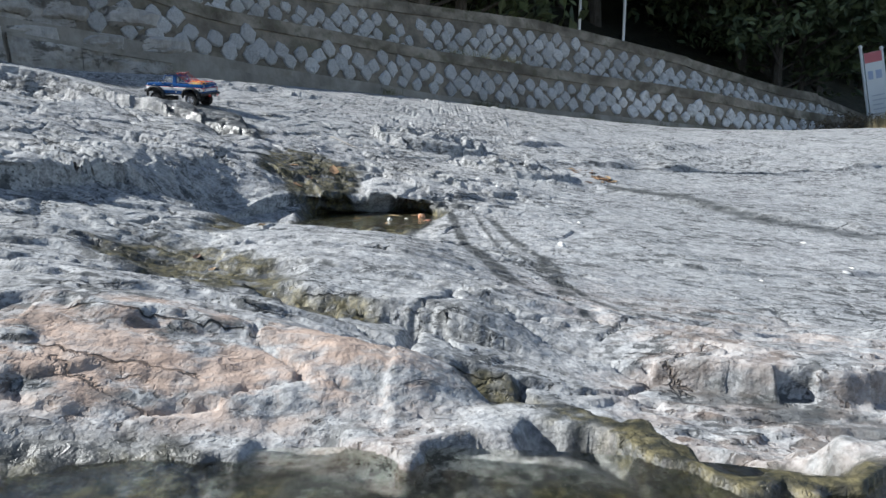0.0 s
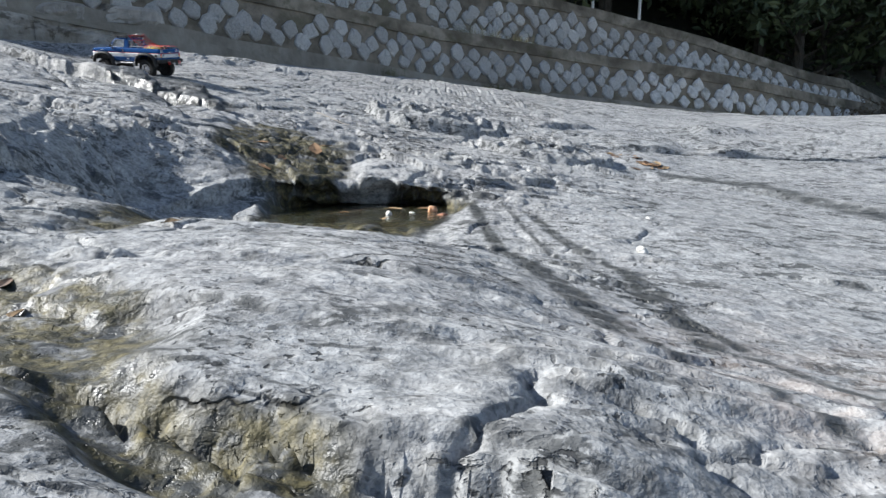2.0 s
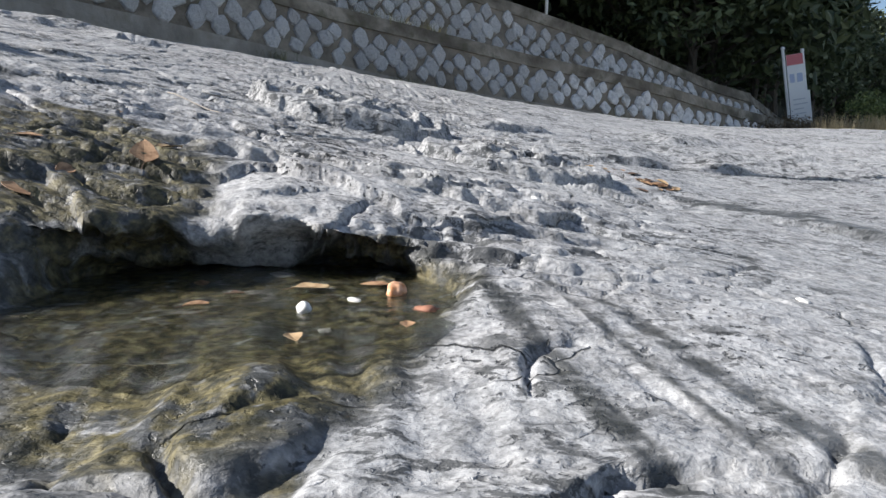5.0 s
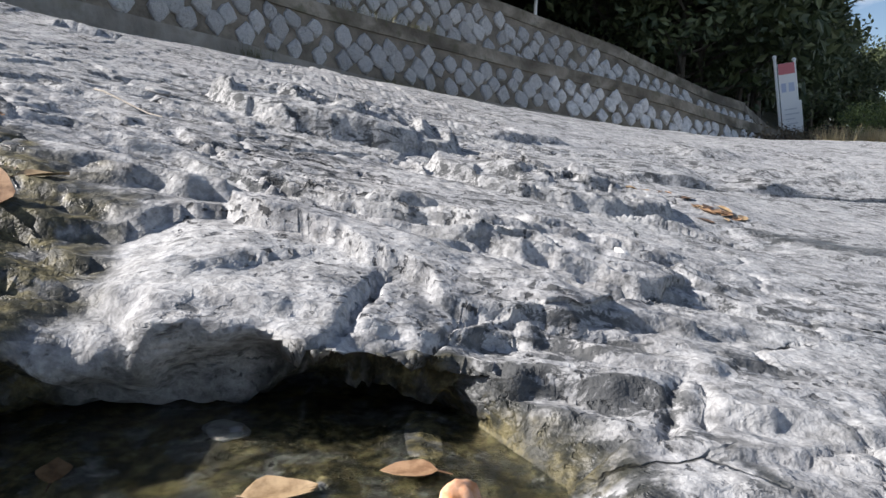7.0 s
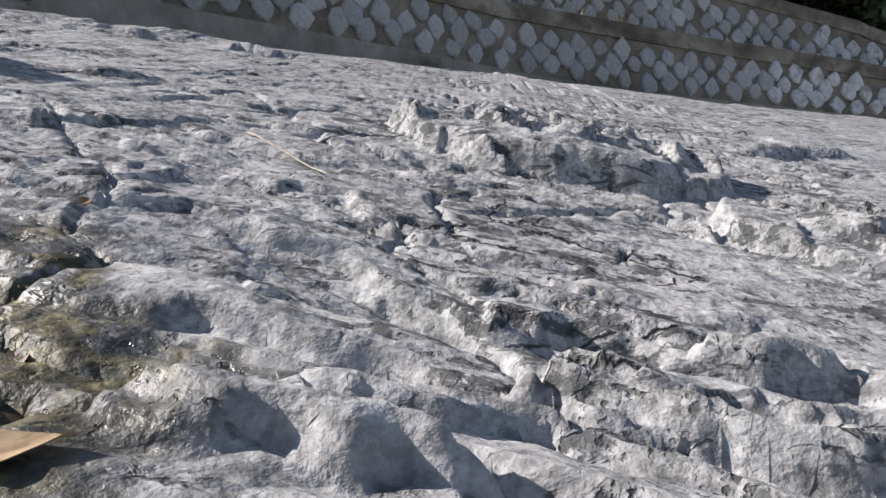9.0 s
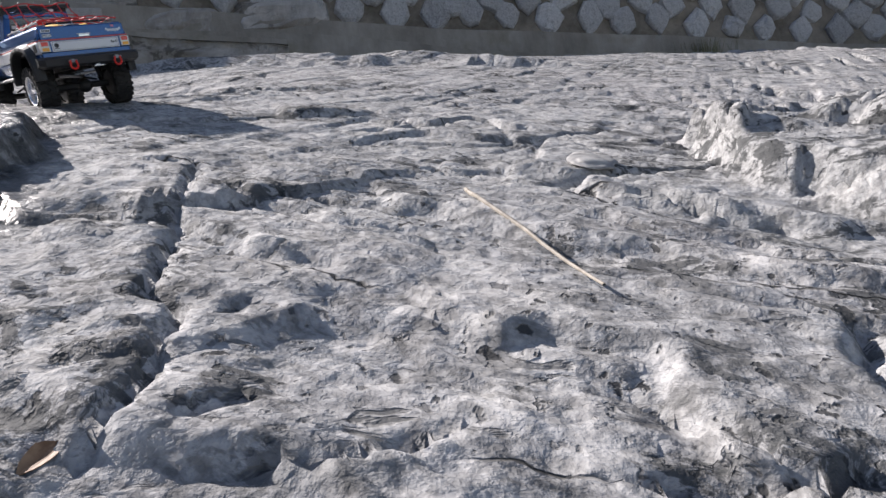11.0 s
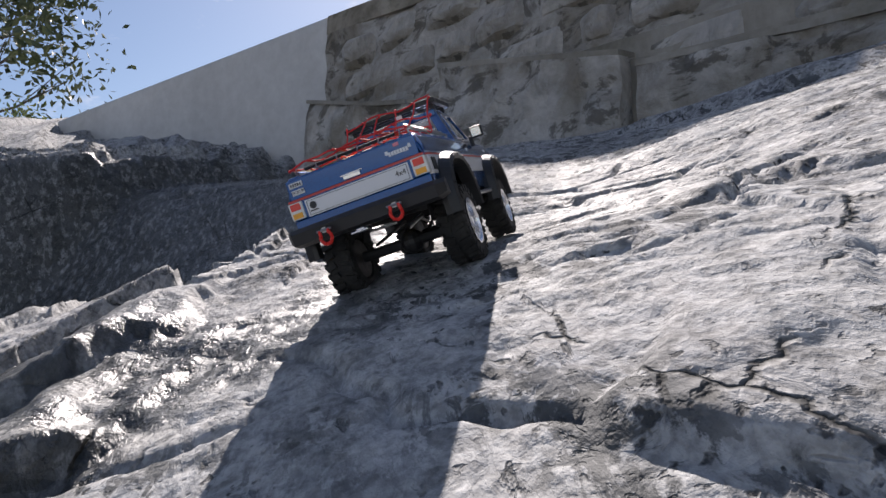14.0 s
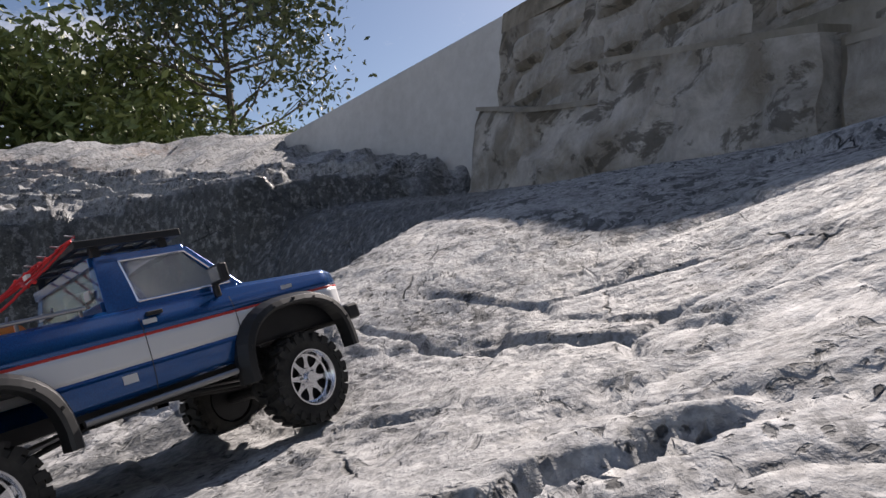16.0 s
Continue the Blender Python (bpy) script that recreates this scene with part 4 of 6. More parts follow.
def tree_meshes(seed, tall, spread, leaves, leaf, mat, low=0.25, airy=0.0):
    """Trunk with limbs, and a crown of leaf clumps round the ends of its twigs."""
    rng = random.Random(seed)
    random.seed(seed)
    bm = bmesh.new()
    lean = Vector((rng.uniform(-0.06, 0.06) * tall, rng.uniform(-0.06, 0.06) * tall, tall * 0.9))
    limb(bm, (0, 0, -0.5), lean * 0.5, tall * 0.022, tall * 0.014)
    limb(bm, lean * 0.5, lean, tall * 0.014, tall * 0.004)
    tips = [lean]
    for i in range(26):
        t = rng.uniform(low, 0.95)
        root = lean * t
        a = rng.uniform(0, 2 * math.pi)
        reach = spread * (1 - 0.6 * abs(t - 0.5)) * rng.uniform(0.55, 1.0)
        mid = root + Vector((math.cos(a), math.sin(a), 0.35)) * reach * 0.55
        end = root + Vector((math.cos(a + rng.uniform(-0.3, 0.3)), math.sin(a), rng.uniform(0.3, 0.7))) * reach
        limb(bm, root, mid, tall * 0.007, tall * 0.004, 5)
        limb(bm, mid, end, tall * 0.004, tall * 0.0015, 5)
        tips += [end, mid * 0.4 + end * 0.6]
        for _ in range(3):
            off = end + Vector((rng.gauss(0, 1), rng.gauss(0, 1), rng.gauss(0, 0.8))) * spread * 0.16
            limb(bm, mid, off, tall * 0.002, tall * 0.001, 4)
            tips.append(off)
    trunk = bpy.data.meshes.new("trunk")
    bm.to_mesh(trunk)
    bm.free()
    trunk.materials.append(bark)
    vs, fs = [], []
    for _ in range(leaves):
        tip = rng.choice(tips)
        p = tip + Vector((rng.gauss(0, 1), rng.gauss(0, 1), rng.gauss(0, 0.75))) * spread * (0.13 + 0.05 * airy)
        n = Vector((rng.gauss(0, 1), rng.gauss(0, 1), rng.gauss(0.5, 1))).normalized()
        u = n.orthogonal().normalized() @ Matrix.Rotation(rng.uniform(0, 6.28), 3, n)
        v = n.cross(u)
        s = leaf * rng.uniform(0.6, 1.4)
        base = len(vs)
        vs += [tuple(p - u * s), tuple(p + v * s * 0.45 + n * s * 0.15), tuple(p + u * s), tuple(p - v * s * 0.45 + n * s * 0.15)]
        fs.append((base, base + 1, base + 2, base + 3))
    crown = bpy.data.meshes.new("crown")
    crown.from_pydata(vs, [], fs)
    crown.materials.append(mat)
    return trunk, crown


def plant_tree(meshes, m, label, name="tree", category="tree", group=""):
    ob = new(name, None)
    for nm, me in zip(("trunk", "crown"), meshes):
        c = new(nm, me)
        c.parent = ob
    ob.matrix_basis = m
    return tagged(ob, label, category, group)


def build_hill():
    gx, gy = np.meshgrid(np.linspace(-14, 75, 90), np.linspace(0, 1, 50))
    start = np.where(gx < 9, 14.6 + 0.35 * np.clip(gx, -6, 9), 17.7 + 0.75 * (gx - 9))
    gy = start + gy * 45
    gz = 1.3 + 0.55 * (gy - start) + 0.9 * fbm(gx, gy, 6, 4, 301) - 0.02 * np.clip(gx, 0, 60)
    ob = sheet("hillside", gx, gy, gz, forest_floor)
    return tagged(ob, "dark wooded slope of soil and undergrowth", "hill", kind="structure")


forest_floor = material("forest_floor", (0.03, 0.032, 0.018), 0.95)
k = Nodes(forest_floor)
k.set(Base_Color=k.ramp(k.noise(k.coords(), 1.5, 8, 0.7), (0.3, (0.012, 0.014, 0.008)), (0.7, (0.05, 0.048, 0.028))))
k.bump(k.noise(k.coords(), 5, 8), 1.0, 0.2)
hillside = build_hill()
WOODS = [tree_meshes(500 + i, 7.5 + i, 2.6 + 0.3 * i, 5200, 0.17, dark_leaf, 0.12) for i in range(4)]
rng = random.Random(77)
for i in range(104):
    x = rng.uniform(-4, 60) if i > 40 else rng.uniform(-2, 26)
    start = 14.6 + 0.35 * max(-6, min(9, x)) if x < 9 else 17.7 + 0.75 * (x - 9)
    d = (1.2 if i > 40 else 0.4) + 15 * (i % 13) / 13 + rng.uniform(0, 2)
    y = start + d
    z = 1.3 + 0.55 * d - 0.6 - 0.02 * max(0, x)
    if 2.5 < x < 6 and d < 4:
        continue
    plant_tree(WOODS[i % 4], pose(x, y, z, 0, 0, rng.uniform(0, 360)) @ Matrix.Scale(rng.uniform(0.8, 1.25), 4), "dark evergreen tree with dense crown on the wooded slope", group="trees of the woods")

# the airy tree and bushes against the sky, past the wing wall
SKYTREE = tree_meshes(611, 5.2, 2.3, 5200, 0.085, dark_leaf, 0.3, 1.0)
plant_tree(SKYTREE, pose(-14.6, -2.6, 2.7) @ Matrix.Scale(1.25, 4), "slender broadleaf tree with open branching against the sky")
BUSHY = [tree_meshes(620 + i, 3.4, 1.9, 5200, 0.09, light_leaf, 0.1) for i in range(2)]
for i, (x, y, z, s) in enumerate(((-12.5, -5.2, 2.3, 1.35), (-11.2, -6.8, 2.2, 1.5), (-15.5, -7.0, 2.6, 1.6), (-13.8, -1.2, 2.4, 0.6), (-9.0, -7.4, 1.8, 1.3), (-14.0, -3.6, 2.3, 0.8), (-13.2, -2.4, 2.2, 0.55))):
    plant_tree(BUSHY[i % 2], pose(x, y, z, 0, 0, 70 * i) @ Matrix.Scale(s, 4), "leafy green bush beyond the rocks", "bush", "bush", "bushes past the wall")
dead_leaf = foliage("dead_leaves", (0.07, 0.05, 0.03), (0.20, 0.15, 0.08))
BRUSH = [tree_meshes(640 + i, 1.5, 1.1, 2600, 0.045, dead_leaf, 0.05) for i in range(2)]
YELLOW = tree_meshes(650, 2.6, 1.5, 4200, 0.07, foliage("yellow_leaves", (0.10, 0.12, 0.02), (0.36, 0.34, 0.05)), 0.15)
plant_tree(YELLOW, pose(15.9, 16.2, 0.34) @ Matrix.Scale(0.55, 4), "yellow-green bush by the end of the wall", "bush", "bush")
for i, (x, y, z, s) in enumerate(((13.5, 15.3, 0.18, 0.42), (14.9, 15.8, 0.18, 0.5), (16.2, 16.5, 0.29, 0.5))):
    plant_tree(BUSHY[i % 2], pose(x, y, z, 0, 0, 50 * i) @ Matrix.Scale(s, 4), "dark green bush beyond the rock", "bush", "bush", "bushes at the wall's end")
for i, (x, y, z, s) in enumerate(((8.4, 13.5, -0.10, 0.55), (9.1, 13.8, -0.04, 0.6), (9.8, 14.1, -0.04, 0.6), (10.6, 14.2, -0.04, 0.55), (11.4, 14.7, -0.04, 0.6), (12.4, 15.0, 0.01, 0.55))):
    plant_tree(BRUSH[i % 2], pose(x, y, z, 0, 0, 80 * i) @ Matrix.Scale(s, 4), "brown dead brush at the end of the stone wall", "brush", "bush", "dead brush")


def tuft(seed, n, tall, wide, mat):
    rng = random.Random(seed)
    vs, fs = [], []
    for _ in range(n):
        x, y = rng.gauss(0, wide), rng.gauss(0, wide)
        a, h = rng.uniform(0, 6.28), tall * rng.uniform(0.5, 1.1)
        bx, by = math.cos(a), math.sin(a)
        bend = rng.uniform(0.1, 0.6) * h
        w = 0.004 * tall / 0.3
        b = len(vs)
        for t in (0, 0.5, 1):
            px, py, pz = x + bx * bend * t * t, y + by * bend * t * t, h * t - 0.03
            vs += [(px - by * w * (1.05 - t), py + bx * w * (1.05 - t), pz), (px + by * w * (1.05 - t), py - bx * w * (1.05 - t), pz)]
        fs += [(b, b + 1, b + 3, b + 2), (b + 2, b + 3, b + 5, b + 4)]
    me = bpy.data.meshes.new("dry_grass")
    me.from_pydata(vs, [], fs)
    me.materials.append(mat)
    return me


GRASS = tuft(5, 420, 0.45, 0.16, straw)
for x, y in ((10.3, 12.5), (10.9, 12.8), (11.4, 13.0), (11.8, 13.4), (10.0, 12.3), (12.2, 13.1), (12.5, 13.6), (9.3, 12.4)):
    ob = new("dry_grass", GRASS)
    ob.matrix_basis = pose(x, y, float(height(np.array([x]), np.array([y]))[0]), 0, 0, 40 * x)
    tagged(ob, "clump of pale dry grass at the foot of the wall", "grass", kind="stuff")
WEED = tuft(6, 160, 0.16, 0.08, foliage("weeds", (0.07, 0.085, 0.03), (0.2, 0.17, 0.07)))
for s, z in ((8.0, 0), (9.7, 0), (9.9, 0), (10.3, 0), (11.8, 0), (12.6, 0), (13.4, 0), (14.2, 0)):
    x, y, dx, dy = foot(s)
    ob = new("weeds", WEED)
    ob.matrix_basis = pose(x + 0.10 * dy, y - 0.10 * dx, float(height(np.array([x]), np.array([y]))[0]) + 0.02, 0, 0, 70 * s)
    tagged(ob, "tuft of weeds at the foot of the wall", "weeds", kind="stuff")
for s in (9.5, 10.0, 10.5):
    x, y, dx, dy = foot(s)
    ob = new("weeds", WEED)
    ob.matrix_basis = pose(x - 0.55 * dy, y + 0.55 * dx, line(COPING, s) - 0.03, 0, 0, 70 * s) @ Matrix.Scale(1.6, 4)
    tagged(ob, "tuft of weeds growing on the coping", "weeds", kind="stuff")

# ---- poles and sign ----
white_paint = material("white_paint", (0.78, 0.78, 0.76), 0.5)
grey_metal = material("galvanised_steel", (0.45, 0.46, 0.47), 0.4, 0.8)
red_ink = material("red_ink", (0.55, 0.16, 0.17), 0.6)
grey_ink = material("grey_ink", (0.55, 0.56, 0.58), 0.6)
blue_ink = material("blue_ink", (0.42, 0.48, 0.62), 0.6)
for x, y in ((4.2, 16.9), (5.5, 17.35)):
    bm = bmesh.new()
    bmesh.ops.create_cone(bm, cap_ends=True, segments=12, radius1=0.04, radius2=0.034, depth=7.0, matrix=Matrix.Translation((x, y, 5.2)))
    tagged(part("flag_pole", bm, white_paint), "thin white metal pole behind the upper wall", "pole", "white poles")

sign = tagged(new("sign_board", None), "white notice board with a red heading leaning on two posts", "sign", "")
for x, top in ((-0.21, 1.95), (0.21, 1.85)):
    bm = bmesh.new()
    bmesh.ops.create_cone(bm, cap_ends=True, segments=12, radius1=0.03, radius2=0.03, depth=top + 0.9, matrix=Matrix.Translation((x, 0.03, (top - 0.9) / 2)))
    bmesh.ops.create_uvsphere(bm, u_segments=12, v_segments=8, radius=0.042, matrix=Matrix.Translation((x, 0.03, top)))
    part("post", bm, white_paint, sign, "white round post with a ball cap")
bm = bmesh.new()
box(bm, -0.18, 0.18, -0.012, 0.0, 0.95, 1.80)
panel = part("panel", bm, white_paint, sign)
bm = bmesh.new()
box(bm, -0.178, 0.178, -0.017, -0.0125, 1.58, 1.798)
part("heading", bm, red_ink, panel, "faded red heading band")
bm = bmesh.new()
for x, w in ((-0.09, 0.05), (0.08, 0.06)):
    box(bm, x - w, x + w, -0.017, -0.0125, 1.22, 1.40)
part("picture", bm, blue_ink, panel, "faded blue pictures")
bm = bmesh.new()
box(bm, -0.19, 0.26, -0.03, -0.014, 0.32, 1.02)
notice = part("lower_panel", bm, white_paint, sign, "second white board below, set off to one side")
bm = bmesh.new()
for i in range(5):
    box(bm, -0.12, 0.19 - 0.05 * (i % 3), -0.036, -0.0305, 0.45 + 0.1 * i, 0.475 + 0.1 * i)
part("small_print", bm, grey_ink, notice, "pale grey lines of small print")
sign.matrix_basis = pose(12.28, 16.54, 0.57, -3, -11, -8) @ Matrix.Scale(1.2, 4)


# ---- the model truck ----
blue = material("blue_paint", (0.002, 0.045, 0.30), 0.22, 0.5, 0.8)
k = Nodes(blue)
k.set(Base_Color=k.ramp(k.noise(k.coords(), 900, 2), (0.35, (0.0, 0.045, 0.19)), (0.65, (0.0, 0.09, 0.31))))
band_white = material("white_band", (0.72, 0.73, 0.75), 0.35, 0.0, 0.6)
stripe_red = material("red_stripe", (0.55, 0.03, 0.02), 0.4, 0.0, 0.5)
black_plastic = material("black_plastic", (0.018, 0.018, 0.02), 0.5)
k = Nodes(black_plastic)
k.set(Roughness=k.ramp(k.noise(k.coords(), 60, 6), (0.3, 0.38), (0.7, 0.62)))
flare_plastic = material("dark_grey_plastic", (0.014, 0.0145, 0.016), 0.45)
rubber = material("rubber", (0.012, 0.012, 0.012), 0.75)
k = Nodes(rubber)
k.set(Base_Color=k.ramp(k.noise(k.coords(), 40, 6, 0.7), (0.4, (0.010, 0.010, 0.010)), (0.75, (0.05, 0.048, 0.044))))
chrome = material("satin_chrome", (0.78, 0.78, 0.80), 0.2, 1.0)
steel = material("steel", (0.35, 0.35, 0.36), 0.35, 1.0)
red_plastic = material("red_plastic", (0.75, 0.03, 0.02), 0.35)
red_cord = material("red_cord", (0.68, 0.03, 0.03), 0.65)
yellow_cloth = material("yellow_cloth", (0.80, 0.50, 0.01), 0.6)
k = Nodes(yellow_cloth)
k.set(Base_Color=k.ramp(k.noise(k.coords(), 18, 4), (0.35, (0.72, 0.40, 0.01)), (0.65, (0.85, 0.58, 0.02))))
k.bump(k.noise(k.coords(), 40, 5), 0.5, 0.003)
orange_cloth = material("orange_cloth", (0.85, 0.26, 0.03), 0.6)
grey_cloth = material("grey_cloth", (0.5, 0.47, 0.43), 0.7)
black_cloth = material("black_cloth", (0.02, 0.02, 0.022), 0.7)
glass = material("clear_window", (0.9, 0.92, 0.93), 0.03)
Nodes(glass).set(Transmission_Weight=0.9, IOR=1.3)
lamp_red = material("red_lens", (0.75, 0.03, 0.02), 0.15, 0.0, 0.5)
lamp_amber = material("amber_lens", (0.85, 0.38, 0.02), 0.15, 0.0, 0.5)
lamp_clear = material("clear_lens", (0.75, 0.74, 0.7), 0.15, 0.0, 0.5)
sticker = material("silver_sticker", (0.7, 0.71, 0.72), 0.4, 0.2)
sticker_dark = material("black_print", (0.02, 0.02, 0.025), 0.5)
pink = material("pink_sticker", (0.7, 0.25, 0.3), 0.5)

WB, TRACK, RW = 0.166, 0.093, 0.058  # half wheelbase before the body is stretched, half track, wheel radius
STRETCH, LIFT = 1.10, 0.018
truck = tagged(new("model_pickup_truck", None), "blue and white model pickup truck with red cargo net on rock", "model truck")


def tp(name, bm, mat, parent=None, label="", bevel=0.0, smooth_it=False):
    ob = part(name, bm, mat, truck if parent is None else parent, label)
    if smooth_it:
        for p in ob.data.polygons:
            p.use_smooth = True
    if bevel:
        m = ob.modifiers.new("bevel", "BEVEL")
        m.width, m.segments, m.limit_method = bevel, 2, "ANGLE"
    return ob


def side_x(z):
    """Half width of the body at a height: a shoulder crease, tucked in above and below."""
    return float(np.interp(z, (0.085, 0.100, 0.120, 0.147, 0.158, 0.170, 0.182), (0.0985, 0.103, 0.1055, 0.1060, 0.1045, 0.1000, 0.0955)))


def belt(y):
    """The body's upper edge: bed rail, door sill, hood."""
    return float(np.interp(y, (-0.275, -0.26, 0.10, 0.14, 0.24, 0.258), (0.176, 0.180, 0.181, 0.178, 0.173, 0.168)))


def arch(y):
    """The lower edge of the body, with both wheel arches cut out."""
    z = 0.088
    if y < -0.245:
        z = 0.106
    if y > 0.235:
        z = 0.100
    for c in (-WB, WB):
        d = abs(y - c)
        if d < 0.074:
            z = max(z, 0.070 + 0.068 * (1 - (d / 0.074) ** 3) ** (1 / 2.2))
    return z


def band(name, lo, hi, sign, mat, y0=-0.275, y1=0.258, lift=0.0, label=""):
    ys = np.arange(y0, y1 + 0.001, 0.0055)
    bm = bmesh.new()
    rows = []
    for y in ys:
        b, t = max(lo(y), arch(y)), hi(y)
        t = max(t, b + 1e-5)
        # ends round in towards nose and tail
        pull = 0.012 * smooth(0.235, 0.262, np.array(y)) + 0.004 * smooth(-0.262, -0.277, np.array(y))
        col = []
        for i in range(6):
            z = b + (t - b) * i / 5
            col.append(bm.verts.new((sign * (side_x(z) + lift - float(pull)), y, z)))
        rows.append((col, t - b > 2e-4))
    for (p, a), (q, b2) in zip(rows[:-1], rows[1:]):
        if a or b2:
            for i in range(5):
                bm.faces.new((p[i], q[i], q[i + 1], p[i + 1]))
    ob = tp(name, bm, mat, None, label, smooth_it=True)
    m = ob.modifiers.new("thick", "SOLIDIFY")
    m.thickness, m.offset = 0.0025, -1 if sign > 0 else -1
    return ob


for sg in (-1, 1):
    band("side_panel", lambda y: 0.1485, belt, sg, blue, label="metallic blue upper side panel")
    band("white_band", lambda y: 0.119, lambda y: 0.1455, sg, band_white, label="white side band")
    band("red_stripe", lambda y: 0.1455, lambda y: 0.1485, sg, stripe_red, label="thin red pinstripe")
    band("lower_panel", lambda y: 0.085, lambda y: 0.119, sg, blue, label="metallic blue lower side panel")
    # wheel arch flares
    for c in (-WB, WB):
        bm = bmesh.new()
        rows = []
        for i in range(25):
            a = math.pi * (-0.06 + 1.12 * i / 24)
            ca, sa = math.cos(a), math.sin(a)
            ex = 2 / 2.6
            px, pz = math.copysign(abs(ca) ** ex, ca), math.copysign(abs(sa) ** ex, sa)
            row = []
            for rr, xx in ((0.0700, 0.100), (0.0700, 0.121), (0.0730, 0.1235), (0.0795, 0.121), (0.0850, 0.108), (0.0850, 0.100)):
                z = max(0.066 + pz * rr, 0.060)
                row.append(bm.verts.new((sg * xx, c + px * rr, z)))
            rows.append(row)
        for p, q in zip(rows[:-1], rows[1:]):
            for i in range(5):
                bm.faces.new((p[i], q[i], q[i + 1], p[i + 1]))
        bm.faces.new(rows[0])
        bm.faces.new(rows[-1][::-1])
        flare = tp("wheel_flare", bm, flare_plastic, None, "dark grey bolted wheel arch flare", 0.001)
        for i in range(7):
            bm = bmesh.new()
            a = math.pi * (0.12 + 0.76 * i / 6)
            bmesh.ops.create_cone(bm, cap_ends=True, segments=8, radius1=0.0022, radius2=0.0016, depth=0.003, matrix=Matrix.Translation((sg * 0.1225, c + 0.0765 * math.cos(a), 0.066 + 0.0765 * math.sin(a) ** 0.8)) @ Matrix.Rotation(math.pi / 2, 4, "Y"))
            part("bolt", bm, black_plastic, flare)
    # step bar under the doors
    bm = bmesh.new()
    bmesh.ops.create_cone(bm, cap_ends=True, segments=10, radius1=0.0035, radius2=0.0035, depth=0.155, matrix=Matrix.Translation((sg * 0.109, 0, 0.079)) @ Matrix.Rotation(math.pi / 2, 4, "X"))
    bmesh.ops.create_cone(bm, cap_ends=True, segments=10, radius1=0.0025, radius2=0.0025, depth=0.15, matrix=Matrix.Translation((sg * 0.100, 0, 0.079)) @ Matrix.Rotation(math.pi / 2, 4, "X"))
    for y in (-0.06, -0.02, 0.02, 0.06):
        box(bm, sg * 0.084 - 0.0, sg * 0.109, y - 0.003, y + 0.003, 0.0765, 0.0805)
    tp("side_step", bm, steel, None, "steel side step bar")
    # mirror
    bm = bmesh.new()
    box(bm, sg * 0.106, sg * 0.130, 0.080, 0.090, 0.182, 0.204)
    box(bm, sg * 0.100, sg * 0.108, 0.082, 0.088, 0.168, 0.188)
    mir = tp("mirror", bm, black_plastic, None, "black wing mirror", 0.002)
    bm = bmesh.new()
    box(bm, sg * 0.109, sg * 0.127, 0.0785, 0.0797, 0.185, 0.201)
    part("mirror_glass", bm, chrome, mir)
    # door handle and door shut lines
    bm = bmesh.new()
    box(bm, sg * 0.100, sg * 0.1065, 0.004, 0.020, 0.1655, 0.170)
    tp("door_handle", bm, black_plastic, None, "black door handle", 0.001)
    for y in (-0.004, 0.098):
        bm = bmesh.new()
        for z0, z1 in ((0.088, 0.119), (0.119, 0.147), (0.147, 0.166)):
            for i in range(3):
                za, zb = z0 + (z1 - z0) * i / 3, z0 + (z1 - z0) * (i + 1) / 3
                if za < arch(y):
                    continue
                xa, xb = side_x(za) + 0.0003, side_x(zb) + 0.0003
                f = [bm.verts.new(p) for p in ((sg * xa, y - 0.0005, za), (sg * xa, y + 0.0005, za), (sg * xb, y + 0.0005, zb), (sg * xb, y - 0.0005, zb))]
                bm.faces.new(f)
        tp("door_gap", bm, sticker_dark)
    # badges
    for y, z, l, h in ((0.005, 0.160, 0.014, 0.005), (0.175, 0.161, 0.016, 0.005), (-0.028, 0.107, 0.014, 0.009)):
        bm = bmesh.new()
        x = side_x(z) + 0.0004
        box(bm, sg * x, sg * (x + 0.0008), y - l / 2, y + l / 2, z - h / 2, z + h / 2)
        tp("badge", bm, sticker, None, "small silver badge")
    # side marker at the tail
    bm = bmesh.new()
    box(bm, sg * 0.1058, sg * 0.1075, -0.258, -0.240, 0.124, 0.142)
    tp("fuel_cap" if sg > 0 else "side_badge", bm, flare_plastic, None, "", 0.002)
    # bed rail
    bm = bmesh.new()
    bmesh.ops.create_cone(bm, cap_ends=True, segments=8, radius1=0.0022, radius2=0.0022, depth=0.215, matrix=Matrix.Translation((sg * 0.088, -0.150, 0.190)) @ Matrix.Rotation(math.pi / 2, 4, "X"))
    for y in (-0.255, -0.20, -0.15, -0.10, -0.047):
        bmesh.ops.create_cone(bm, cap_ends=True, segments=8, radius1=0.0018, radius2=0.0018, depth=0.012, matrix=Matrix.Translation((sg * 0.088, y, 0.185)))
    tp("bed_rail", bm, steel, None, "dark steel bed rail on short posts")

# top faces: bed rims, hood, nose
bm = bmesh.new()
for sg in (-1, 1):
    box(bm, sg * 0.076, sg * 0.0957, -0.272, -0.028, 0.1755, 0.1805)
box(bm, -0.0955, 0.0955, -0.275, -0.262, 0.1725, 0.1785)
tp("bed_rim", bm, blue, None, "", 0.0015)
bm = bmesh.new()
box(bm, -0.078, 0.078, -0.262, -0.028, 0.130, 0.133)
for sg in (-1, 1):
    box(bm, sg * 0.076, sg * 0.0785, -0.264, -0.028, 0.132, 0.1756)
box(bm, -0.076, 0.076, -0.2645, -0.262, 0.132, 0.1756)
box(bm, -0.076, 0.076, -0.030, -0.0275, 0.132, 0.1756)
tp("bed", bm, black_plastic, None, "black inner cargo bed")
